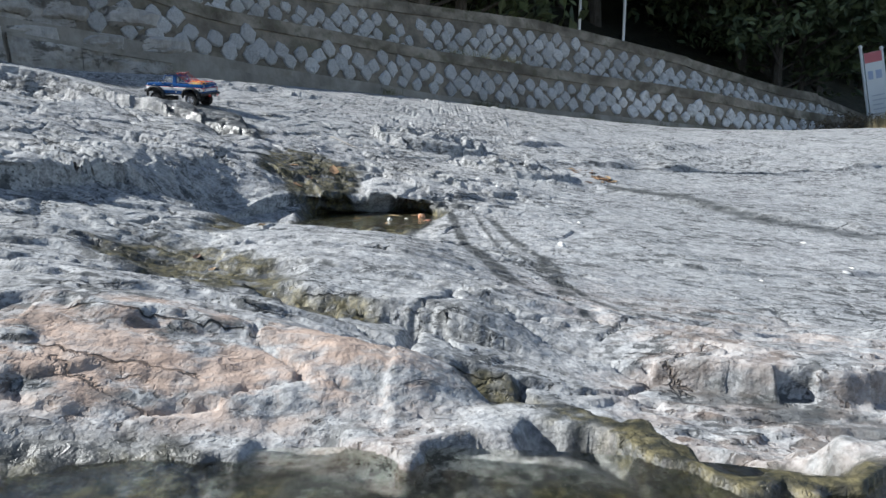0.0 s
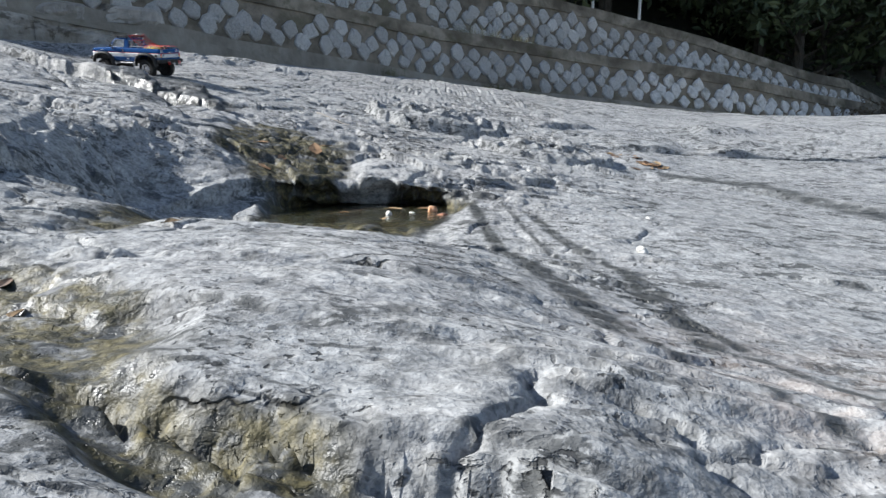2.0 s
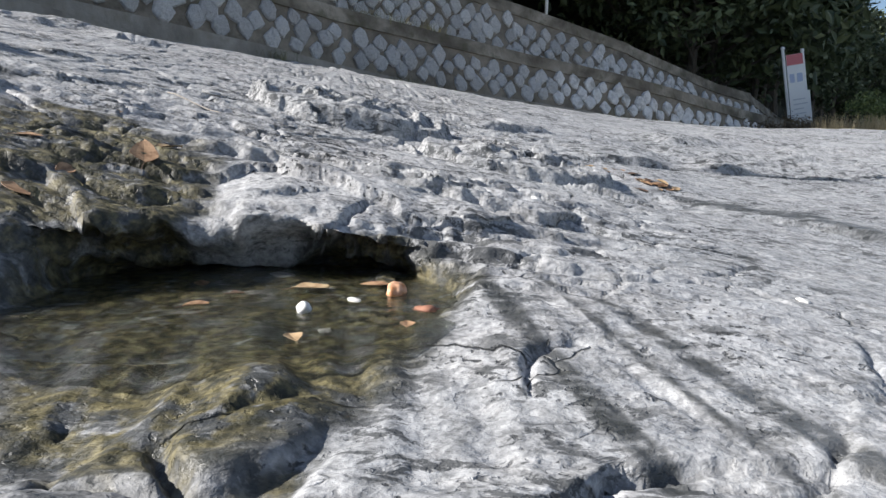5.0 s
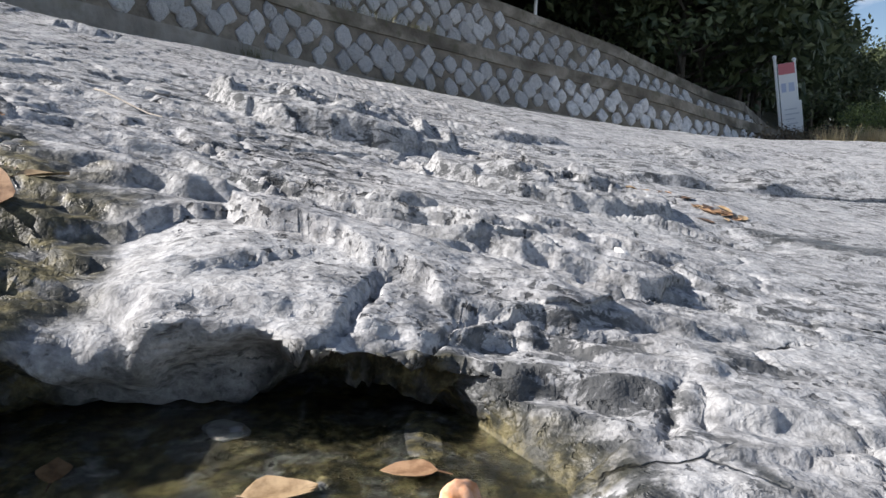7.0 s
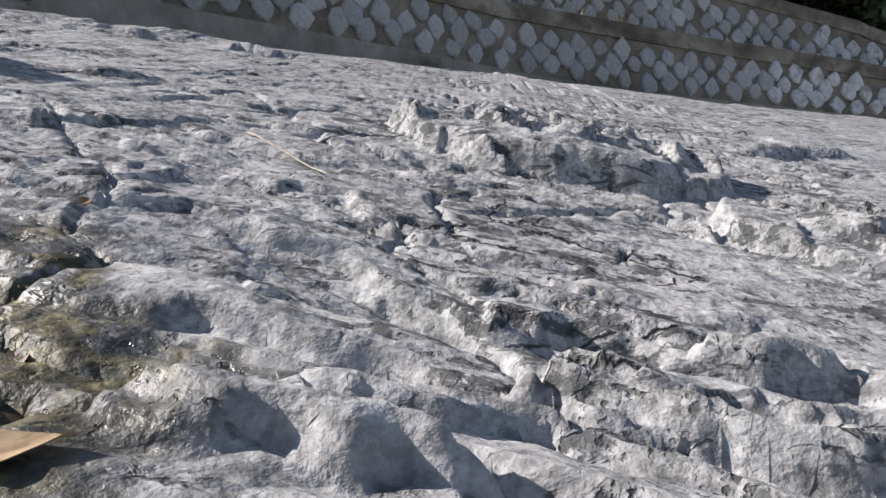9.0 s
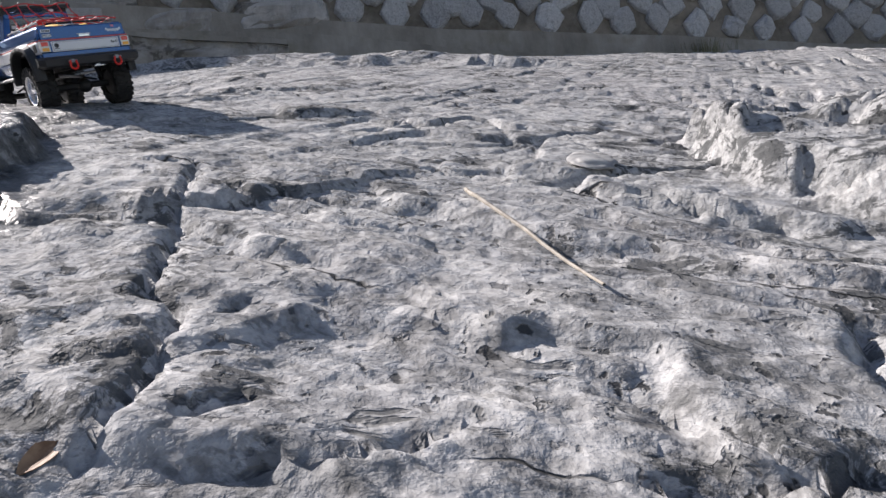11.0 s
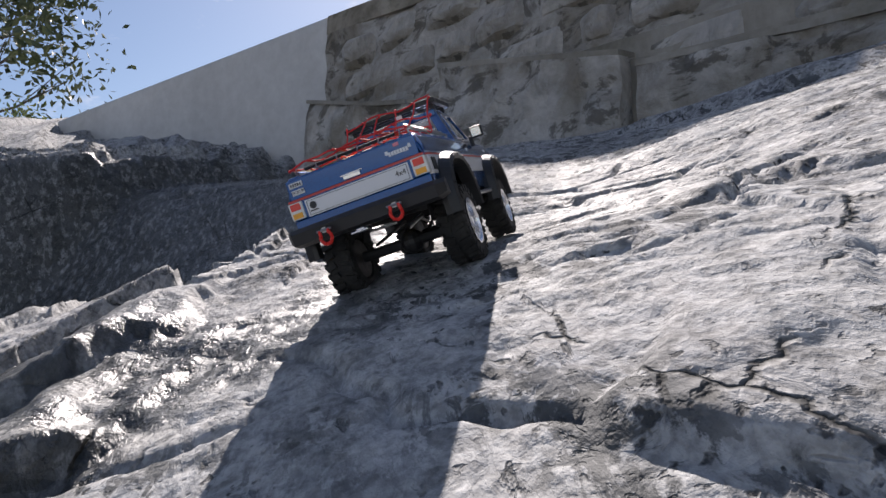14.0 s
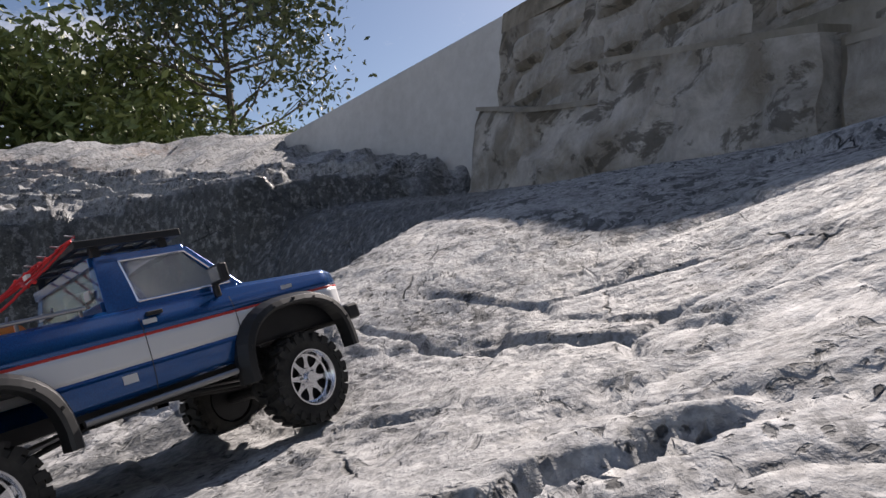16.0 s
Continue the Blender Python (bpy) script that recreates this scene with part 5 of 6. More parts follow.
bm = bmesh.new()
rows = []
for y in np.linspace(0.095, 0.258, 14):
    z = belt(float(y))
    w = 0.0965 - 0.010 * float(smooth(0.235, 0.262, np.array(y)))
    rows.append([bm.verts.new((w * t, y, z + 0.004 * (1 - t * t) + (0.002 if abs(t) < 0.35 else 0))) for t in np.linspace(-1, 1, 15)])
for p, q in zip(rows[:-1], rows[1:]):
    for i in range(14):
        bm.faces.new((p[i], p[i + 1], q[i + 1], q[i]))
hood = tp("hood", bm, blue, None, "metallic blue hood", smooth_it=True)
m = hood.modifiers.new("thick", "SOLIDIFY")
m.thickness = 0.003
bm = bmesh.new()
box(bm, -0.088, 0.088, 0.244, 0.256, 0.118, 0.166)
grille = tp("grille", bm, chrome, None, "chrome front grille", 0.002)
for sg in (-1, 1):
    bm = bmesh.new()
    bmesh.ops.create_cone(bm, cap_ends=True, segments=20, radius1=0.014, radius2=0.012, depth=0.006, matrix=Matrix.Translation((sg * 0.070, 0.258, 0.143)) @ Matrix.Rotation(math.pi / 2, 4, "X"))
    part("headlight", bm, lamp_clear, grille, "round clear headlight")
bm = bmesh.new()
box(bm, -0.108, 0.108, 0.252, 0.275, 0.094, 0.116)
tp("front_bumper", bm, black_plastic, None, "black front bumper", 0.004)

# cab: pillars, roof, windows
ROOF_Z, CABR, CABF = 0.246, -0.026, 0.122


def quad_prism(bm, pts, push):
    a = [bm.verts.new(p) for p in pts]
    b = [bm.verts.new(tuple(Vector(p) + Vector(push))) for p in pts]
    bm.faces.new(a)
    bm.faces.new(b[::-1])
    n = len(a)
    for i in range(n):
        bm.faces.new((a[i], b[i], b[(i + 1) % n], a[(i + 1) % n]))


xb, xt = 0.0965, 0.078  # half widths at the sill and at the roof
bm = bmesh.new()
rows = []
for y in np.linspace(-0.022, 0.080, 9):
    rows.append([bm.verts.new((xt * t, y, ROOF_Z - 0.003 + 0.005 * (1 - t ** 4) - 0.003 * abs((y - 0.03) / 0.055) ** 3)) for t in np.linspace(-1, 1, 13)])
for p, q in zip(rows[:-1], rows[1:]):
    for i in range(12):
        bm.faces.new((p[i], p[i + 1], q[i + 1], q[i]))
cab = tp("cab_roof", bm, blue, None, "metallic blue cab roof", smooth_it=True)


def cab_piece(name, pts, push):
    bm = bmesh.new()
    quad_prism(bm, pts, push)
    tp(name, bm, blue, cab, "", 0.0012)


for sg in (-1, 1):
    def side(y, z, sg=sg):
        return (sg * (xb + (xt - xb) * (z - 0.180) / (ROOF_Z - 0.184)), y, z)
    inn = (-sg * 0.006, 0, 0)
    cab_piece("rear_pillar", [side(-0.028, 0.178), side(0.006, 0.178), side(0.004, ROOF_Z - 0.006), side(-0.020, ROOF_Z - 0.006)], inn)
    cab_piece("front_pillar", [side(0.107, 0.178), side(0.124, 0.178), side(0.080, ROOF_Z - 0.006), side(0.070, ROOF_Z - 0.006)], inn)
    cab_piece("drip_rail", [side(-0.020, ROOF_Z - 0.013), side(0.078, ROOF_Z - 0.013), side(0.076, ROOF_Z - 0.002), side(-0.018, ROOF_Z - 0.002)], inn)
    cab_piece("door_sill", [side(0.0, 0.176), side(0.118, 0.176), side(0.112, 0.186), side(0.0, 0.186)], inn)
    cab_piece("back_post", [(sg * 0.094, -0.028, 0.178), (sg * 0.080, -0.028, 0.178), (sg * 0.064, -0.020, ROOF_Z - 0.006), (sg * 0.078, -0.020, ROOF_Z - 0.006)], (0, 0.005, 0))
for y0, y1, z0, z1, hx in ((-0.030, -0.024, 0.176, 0.192, xb - 0.004), (-0.024, -0.018, ROOF_Z - 0.014, ROOF_Z - 0.003, xt)):
    bm = bmesh.new()
    box(bm, -hx, hx, y0, y1, z0, z1)
    tp("back_rail", bm, blue, cab, "", 0.0012)
for sg in (-1, 1):
    bm = bmesh.new()
    quad_prism(bm, [(sg * 0.0935, 0.004, 0.184), (sg * 0.0935, 0.110, 0.184), (sg * 0.0775, 0.074, ROOF_Z - 0.012), (sg * 0.0775, 0.002, ROOF_Z - 0.012)], (-sg * 0.0008, 0, 0))
    part("side_window", bm, glass, cab, "clear side window")
bm = bmesh.new()
quad_prism(bm, [(-0.082, -0.0265, 0.188), (0.082, -0.0265, 0.188), (0.066, -0.0205, ROOF_Z - 0.012), (-0.066, -0.0205, ROOF_Z - 0.012)], (0, 0.0008, 0))
part("rear_window", bm, glass, cab, "clear rear window with small stickers")
bm = bmesh.new()
quad_prism(bm, [(-0.092, 0.118, 0.182), (0.092, 0.118, 0.182), (0.074, 0.078, ROOF_Z - 0.008), (-0.074, 0.078, ROOF_Z - 0.008)], (0, -0.0008, 0))
part("windscreen", bm, glass, cab, "clear windscreen")
for sg in (-1, 1):
    bm = bmesh.new()
    pts = [(0.004, 0.184), (0.108, 0.184), (0.074, ROOF_Z - 0.012), (0.003, ROOF_Z - 0.012)]
    for (ya, za), (yb, zb) in zip(pts, pts[1:] + pts[:1]):
        fx = lambda z: sg * (0.0965 + (0.078 - 0.0965) * (z - 0.180) / (ROOF_Z - 0.184) + 0.0006)
        limb(bm, (fx(za), ya, za), (fx(zb), yb, zb), 0.0011, 0.0011, 6)
    part("window_trim", bm, chrome, cab, "thin chrome window trim")
for x, z, w, h in ((-0.060, 0.196, 0.020, 0.010), (-0.062, 0.210, 0.014, 0.008), (0.064, 0.205, 0.012, 0.010)):
    bm = bmesh.new()
    box(bm, x - w / 2, x + w / 2, -0.0285, -0.0272, z - h / 2, z + h / 2)
    part("sticker", bm, sticker, cab, "small window sticker")
# seats and dash inside
bm = bmesh.new()
for sg in (-1, 1):
    box(bm, sg * 0.018, sg * 0.062, 0.000, 0.014, 0.150, 0.222)
    box(bm, sg * 0.018, sg * 0.062, 0.0, 0.050, 0.140, 0.160)
box(bm, -0.085, 0.085, 0.085, 0.112, 0.150, 0.182)
tp("interior", bm, black_plastic, None, "black seats and dashboard", 0.003)
bm = bmesh.new()
box(bm, -0.090, 0.090, -0.02, 0.245, 0.100, 0.104)
box(bm, -0.090, 0.090, 0.10, 0.245, 0.10, 0.165)
tp("inner_body", bm, black_plastic)

# roof rack: a rail all round, bars across and along, four feet
bm = bmesh.new()
ring = []
for hx, y0, y1 in ((0.086, -0.036, 0.074), (0.078, -0.028, 0.064)):
    for z in (0.2525, 0.2612):
        ring.append([bm.verts.new(p) for p in ((-hx, y0, z), (hx, y0, z), (hx, y1, z), (-hx, y1, z))])
for lower, upper in ((ring[0], ring[1]), (ring[1], ring[3]), (ring[3], ring[2]), (ring[2], ring[0])):
    for i in range(4):
        bm.faces.new((lower[i], lower[(i + 1) % 4], upper[(i + 1) % 4], upper[i]))
rack = tp("roof_rack", bm, black_plastic, None, "flat black roof rack", 0.001)
for y in np.linspace(-0.030, 0.066, 5)[1:-1]:
    bm = bmesh.new()
    box(bm, -0.0785, 0.0785, y - 0.003, y + 0.003, 0.2535, 0.2575)
    tp("cross_bar", bm, black_plastic, rack, "", 0.0006)
for x in (-0.041, 0.0, 0.041):
    bm = bmesh.new()
    box(bm, x - 0.003, x + 0.003, -0.0285, 0.0645, 0.2530, 0.2580)
    tp("long_bar", bm, black_plastic, rack, "", 0.0006)
for sg in (-1, 1):
    for y in (-0.015, 0.055):
        bm = bmesh.new()
        x0, x1 = sorted((sg * 0.072, sg * 0.079))
        box(bm, x0, x1, y - 0.004, y + 0.004, 0.243, 0.2535)
        tp("rack_foot", bm, black_plastic, rack)
for x in (-0.078, -0.039, 0.0, 0.039, 0.078):
    bm = bmesh.new()
    limb(bm, (x, -0.034, 0.260), (x, -0.030, 0.268), 0.0010, 0.0010, 6)
    limb(bm, (x, -0.030, 0.268), (x, -0.038, 0.270), 0.0010, 0.0010, 6)
    part("hook", bm, steel, rack, "small steel net hook")

# tail: tailgate, band, lamps, bumper
bm = bmesh.new()
box(bm, -0.0985, 0.0985, -0.2775, -0.266, 0.1485, 0.1765)
box(bm, -0.1035, 0.1035, -0.2770, -0.266, 0.106, 0.1200)
box(bm, -0.1035, 0.1035, -0.2765, -0.266, 0.1200, 0.1490)
tailgate = tp("tailgate", bm, blue, None, "metallic blue tailgate", 0.0015)
bm = bmesh.new()
box(bm, -0.079, 0.079, -0.2782, -0.2764, 0.1205, 0.1440)
tb = part("tail_band", bm, band_white, tailgate, "white tail panel with a thin border")
bm = bmesh.new()
for x0, x1, z0, z1 in ((-0.0765, 0.0765, 0.1222, 0.1228), (-0.0765, 0.0765, 0.1417, 0.1423), (-0.0765, -0.0759, 0.1222, 0.1423), (0.0759, 0.0765, 0.1222, 0.1423)):
    box(bm, x0, x1, -0.2787, -0.2781, z0, z1)
part("border", bm, sticker_dark, tb)
bm = bmesh.new()
box(bm, -0.1033, 0.1033, -0.2784, -0.2766, 0.1462, 0.1492)
part("red_stripe", bm, stripe_red, tailgate, "thin red stripe")
for sg in (-1, 1):
    bm = bmesh.new()
    box(bm, sg * 0.0835, sg * 0.1045, -0.2795, -0.262, 0.1215, 0.1455)
    lamp = tp("tail_light", bm, lamp_clear, None, "clear tail light with red and amber bulbs", 0.001)
    bm = bmesh.new()
    box(bm, sg * 0.0865, sg * 0.1015, -0.2803, -0.2794, 0.1345, 0.1440)
    part("red_lens", bm, lamp_red, lamp)
    bm = bmesh.new()
    box(bm, sg * 0.0865, sg * 0.1015, -0.2803, -0.2794, 0.1230, 0.1305)
    part("amber_lens", bm, lamp_amber, lamp)
bm = bmesh.new()
box(bm, -0.013, 0.013, -0.2800, -0.2770, 0.1505, 0.1565)
box(bm, -0.017, 0.017, -0.2795, -0.2770, 0.1560, 0.1585)
tp("tailgate_handle", bm, chrome, None, "silver tailgate handle", 0.001)


def lettering(name, body, size, x, z, mat, y=-0.2792, parent=None):
    cu = bpy.data.curves.new(name, "FONT")
    cu.body, cu.size, cu.extrude, cu.align_x, cu.align_y = body, size, 0.0003, "CENTER", "CENTER"
    tmp = bpy.data.objects.new(name, cu)
    scene.collection.objects.link(tmp)
    bpy.context.view_layer.update()
    me = bpy.data.meshes.new_from_object(tmp.evaluated_get(bpy.context.evaluated_depsgraph_get()))
    bpy.data.objects.remove(tmp)
    me.materials.clear()
    me.materials.append(mat)
    ob = new(name, me)
    ob.parent = parent
    ob.matrix_basis = pose(x, y, z, 90, 0, 0)
    return ob


for x, z, w, h in ((-0.0835, 0.1685, 0.021, 0.0075), (-0.0830, 0.1580, 0.020, 0.0075)):
    bm = bmesh.new()
    box(bm, x - w / 2, x + w / 2, -0.2788, -0.2772, z - h / 2, z + h / 2)
    bd = tp("badge", bm, sticker, None, "silver tailgate badge", 0.001)
    if z < 0.16:
        lettering("letters", "PICKUP", 0.0060, x, z, sticker_dark, -0.2790, bd)
    else:
        bm = bmesh.new()
        for i in range(5):
            box(bm, x - 0.008 + 0.0036 * i, x - 0.0056 + 0.0036 * i, -0.2791, -0.2786, z - 0.0022, z + 0.0022)
        part("bars", bm, sticker_dark, bd)
bm = bmesh.new()
for i in range(7):
    box(bm, 0.058 + 0.0042 * i, 0.0612 + 0.0042 * i, -0.2785, -0.2772, 0.1585, 0.1640)
box(bm, 0.054, 0.058, -0.2785, -0.2772, 0.1615, 0.1665)
box(bm, 0.0872, 0.0912, -0.2785, -0.2772, 0.1615, 0.1665)
tp("badge", bm, sticker, None, "silver tailgate emblem of plain bars")
bm = bmesh.new()
box(bm, 0.068, 0.076, -0.2785, -0.2772, 0.1690, 0.1735)
tp("sticker", bm, pink, None, "small pink sticker")
lettering("letters", "4x4", 0.0105, 0.066, 0.1335, sticker_dark, -0.2788, tb)
bm = bmesh.new()
bmesh.ops.create_cone(bm, cap_ends=True, segments=18, radius1=0.0052, radius2=0.0052, depth=0.0008, matrix=Matrix.Translation((-0.068, -0.2785, 0.1345)) @ Matrix.Rotation(math.pi / 2, 4, "X"))
box(bm, -0.074, -0.062, -0.2788, -0.2782, 0.1265, 0.1282)
part("emblem", bm, sticker_dark, tb, "round dark emblem")

bm = bmesh.new()
sect = ((-0.285, 0.083), (-0.298, 0.087), (-0.300, 0.103), (-0.294, 0.109), (-0.270, 0.109), (-0.266, 0.083))
for (x0, d0), (x1, d1) in zip(((-0.119, 0.020), (-0.108, 0.006), (0, 0), (0.108, 0.006)), ((-0.108, 0.006), (0, 0), (0.108, 0.006), (0.119, 0.020))):
    a = [bm.verts.new((x0, y + (d0 if y < -0.28 else 0), z + (0.004 if abs(x0) > 0.115 and z < 0.09 else 0))) for y, z in sect]
    b = [bm.verts.new((x1, y + (d1 if y < -0.28 else 0), z + (0.004 if abs(x1) > 0.115 and z < 0.09 else 0))) for y, z in sect]
    for i in range(6):
        bm.faces.new((a[i], b[i], b[(i + 1) % 6], a[(i + 1) % 6]))
    if x0 == -0.119:
        bm.faces.new(a)
    if x1 == 0.119:
        bm.faces.new(b[::-1])
bmesh.ops.remove_doubles(bm, verts=bm.verts, dist=1e-5)
bumper = tp("rear_bumper", bm, black_plastic, None, "black plastic rear bumper", 0.0015)
for x in (-0.052, 0.052):
    bm = bmesh.new()
    pts = []
    for i in range(15):
        a = math.pi * (0.18 - 1.36 * i / 14)
        pts.append(Vector((x + 0.0082 * math.cos(a), -0.306, 0.0845 + 0.0085 * math.sin(a))))
    pts = [Vector((x + 0.0062, -0.306, 0.096))] + pts + [Vector((x - 0.0062, -0.306, 0.096))]
    for p, q in zip(pts[:-1], pts[1:]):
        limb(bm, p, q, 0.0024, 0.0024, 8)
    sh = part("shackle", bm, red_plastic, bumper, "red tow shackle")
    bm = bmesh.new()
    limb(bm, (x - 0.0105, -0.306, 0.0955), (x + 0.0105, -0.306, 0.0955), 0.0016, 0.0016, 8)
    box(bm, x - 0.003, x + 0.003, -0.306, -0.297, 0.092, 0.099)
    part("pin", bm, steel, sh)
bm = bmesh.new()
box(bm, -0.006, 0.006, -0.312, -0.285, 0.076, 0.082)
box(bm, -0.012, 0.012, -0.318, -0.306, 0.0765, 0.0795)
tp("tow_hitch", bm, chrome, None, "bare metal tow hitch", 0.001)

# chassis and axles
bm = bmesh.new()
for sg in (-1, 1):
    box(bm, sg * 0.034, sg * 0.040, -0.265, 0.245, 0.080, 0.096)
    for c in (-WB, WB):
        limb(bm, (sg * 0.060, c, 0.060), (sg * 0.050, c + 0.022, 0.125), 0.0075, 0.0060, 10)
        limb(bm, (sg * 0.045, c, 0.052), (sg * 0.030, c * 0.25, 0.074), 0.0028, 0.0028, 8)
box(bm, -0.040, 0.040, -0.045, 0.055, 0.070, 0.088)
tp("chassis", bm, black_plastic, None, "black ladder chassis with links and shocks")
for c in (-WB, WB):
    bm = bmesh.new()
    limb(bm, (-0.072, c, 0.058), (0.072, c, 0.058), 0.0085, 0.0085, 12)
    bmesh.ops.create_uvsphere(bm, u_segments=14, v_segments=9, radius=0.019, matrix=Matrix.Translation((0.012, c, 0.058)))
    tp("axle", bm, black_plastic, None, "black axle housing")
bm = bmesh.new()
limb(bm, (0.012, -WB, 0.062), (0.0, 0.0, 0.080), 0.0038, 0.0038, 10)
limb(bm, (0.012, WB, 0.062), (0.0, 0.0, 0.080), 0.0038, 0.0038, 10)
tp("drive_shaft", bm, steel, None, "steel drive shafts")


# wheels
def wheel_meshes():
    prof = ((0.034, -0.020), (0.046, -0.0215), (0.0520, -0.0205), (0.0545, -0.015), (0.0550, 0.0), (0.0545, 0.015), (0.0520, 0.0205), (0.046, 0.0215), (0.034, 0.020))
    bm = bmesh.new()
    n = 48
    rings = [[bm.verts.new((x, r * math.cos(2 * math.pi * i / n), r * math.sin(2 * math.pi * i / n))) for i in range(n)] for r, x in prof]
    for p, q in zip(rings[:-1], rings[1:]):
        for i in range(n):
            bm.faces.new((p[i], p[(i + 1) % n], q[(i + 1) % n], q[i]))
    for i in range(n):
        bm.faces.new((rings[0][i], rings[-1][i], rings[-1][(i + 1) % n], rings[0][(i + 1) % n]))
    lugs = 22
    for j in range(lugs):
        for sgn in (-1, 1):
            a = 2 * math.pi * (j + (0.5 if sgn > 0 else 0)) / lugs
            m = Matrix.Rotation(a, 4, "X")
            box(bm, sgn * 0.004, sgn * 0.0205, -0.0042, 0.0042, 0.0535, 0.0585, m @ Matrix.Rotation(sgn * 0.25, 4, "Z"))
            box(bm, sgn * 0.0190, sgn * 0.0228, -0.0040, 0.0040, 0.0455, 0.0565, m)
    tyre = bm
    bm = bmesh.new()
    n = 40

    def ring(r, x):
        return [bm.verts.new((x, r * math.cos(2 * math.pi * i / n), r * math.sin(2 * math.pi * i / n))) for i in range(n)]

    seq = [ring(0.0345, 0.0205), ring(0.0355, 0.0225), ring(0.0335, 0.0225), ring(0.0315, 0.0190), ring(0.0305, 0.0120), ring(0.0285, 0.0105)]
    for p, q in zip(seq[:-1], seq[1:]):
        for i in range(n):
            bm.faces.new((p[i], p[(i + 1) % n], q[(i + 1) % n], q[i]))
    holes = 8
    outer = seq[-1]
    # spokes between eight round holes
    for j in range(holes):
        a = 2 * math.pi * j / holes
        m = Matrix.Rotation(a, 4, "X")
        vs = []
        for x in (0.0105, 0.0075):
            vs.append([bm.verts.new(m @ Vector((x, w, z))) for w, z in ((-0.0046, 0.0290), (-0.0026, 0.0235), (-0.0030, 0.0180), (-0.0050, 0.0125), (0.0050, 0.0125), (0.0030, 0.0180), (0.0026, 0.0235), (0.0046, 0.0290))])
        bm.faces.new(vs[0])
        bm.faces.new(vs[1][::-1])
        for i in range(8):
            bm.faces.new((vs[0][i], vs[1][i], vs[1][(i + 1) % 8], vs[0][(i + 1) % 8]))
    bmesh.ops.create_cone(bm, cap_ends=True, segments=24, radius1=0.0150, radius2=0.0140, depth=0.004, matrix=Matrix.Translation((0.009, 0, 0)) @ Matrix.Rotation(math.pi / 2, 4, "Y"))
    bmesh.ops.create_cone(bm, cap_ends=True, segments=20, radius1=0.0085, radius2=0.0070, depth=0.010, matrix=Matrix.Translation((0.014, 0, 0)) @ Matrix.Rotation(math.pi / 2, 4, "Y"))
    for j in range(6):
        a = 2 * math.pi * j / 6
        bmesh.ops.create_cone(bm, cap_ends=True, segments=6, radius1=0.0017, radius2=0.0017, depth=0.004, matrix=Matrix.Translation((0.0125, 0.0118 * math.cos(a), 0.0118 * math.sin(a))) @ Matrix.Rotation(math.pi / 2, 4, "Y"))
    rim = bm
    bm = bmesh.new()
    bmesh.ops.create_cone(bm, cap_ends=True, segments=24, radius1=0.031, radius2=0.031, depth=0.02, matrix=Matrix.Translation((-0.008, 0, 0)) @ Matrix.Rotation(math.pi / 2, 4, "Y"))
    return tyre, rim, bm


for sg in (-1, 1):
    for c in (-WB, WB):
        tyre, rim, hub = wheel_meshes()
        w = new("wheel", None)
        w.parent = truck
        part("tyre", tyre, rubber, w, "black knobbly rubber tyre")
        part("rim", rim, chrome, w, "silver rim with eight round holes")
        part("drum", hub, black_plastic, w)
        w.matrix_basis = pose(sg * TRACK, c * STRETCH, RW, 23 * (c > 0) + 11 * sg, 0, 0 if sg > 0 else 180)


# cargo in the bed and the net over it
def lump(name, x, y, z, rx, ry, rz, mat, label, seed, group=""):
    bm = bmesh.new()
    bmesh.ops.create_icosphere(bm, subdivisions=4, radius=1.0)
    for v in bm.verts:
        d = 1 + 0.10 * noise.noise(v.co * 1.6 + Vector((seed, 0, 0))) + 0.05 * noise.noise(v.co * 5 + Vector((0, seed, 0)))
        v.co = Vector((x + v.co.x * rx * d, y + v.co.y * ry * d, z + math.copysign(abs(v.co.z) ** 0.8, v.co.z) * rz * d))
    ob = tp(name, bm, mat, None, label, smooth_it=True)
    return ob


lump("cargo_bag", -0.030, -0.170, 0.158, 0.048, 0.080, 0.034, yellow_cloth, "yellow cloth cargo bundle", 1.0)
lump("cargo_bag", 0.040, -0.155, 0.158, 0.034, 0.062, 0.036, yellow_cloth, "yellow cloth cargo bundle", 2.0)
lump("cargo_bag", 0.030, -0.105, 0.172, 0.030, 0.034, 0.026, orange_cloth, "orange cloth cargo bundle", 3.0)
lump("cargo_bag", -0.012, -0.150, 0.178, 0.026, 0.034, 0.019, grey_cloth, "pale grey cloth cargo bundle", 4.0)
lump("cargo_bag", 0.004, -0.205, 0.176, 0.028, 0.022, 0.014, black_cloth, "black cloth cargo bundle", 5.0)


def net_z(u, v):
    """u across -1..1, v from the rack 0 to the tail 1."""
    y = -0.036 - 0.232 * v
    edge = 0.190
    z = edge + (0.262 - edge) * max(0.0, 1 - v / 0.46) ** 1.5 + 0.014 * (1 - abs(u) ** 2.5) * min(1, v * 3) * (1 - 0.5 * v)
    return Vector((u * (0.080 + 0.010 * v), y, z + 0.003 * noise.noise((u * 5, v * 6, 3.0))))


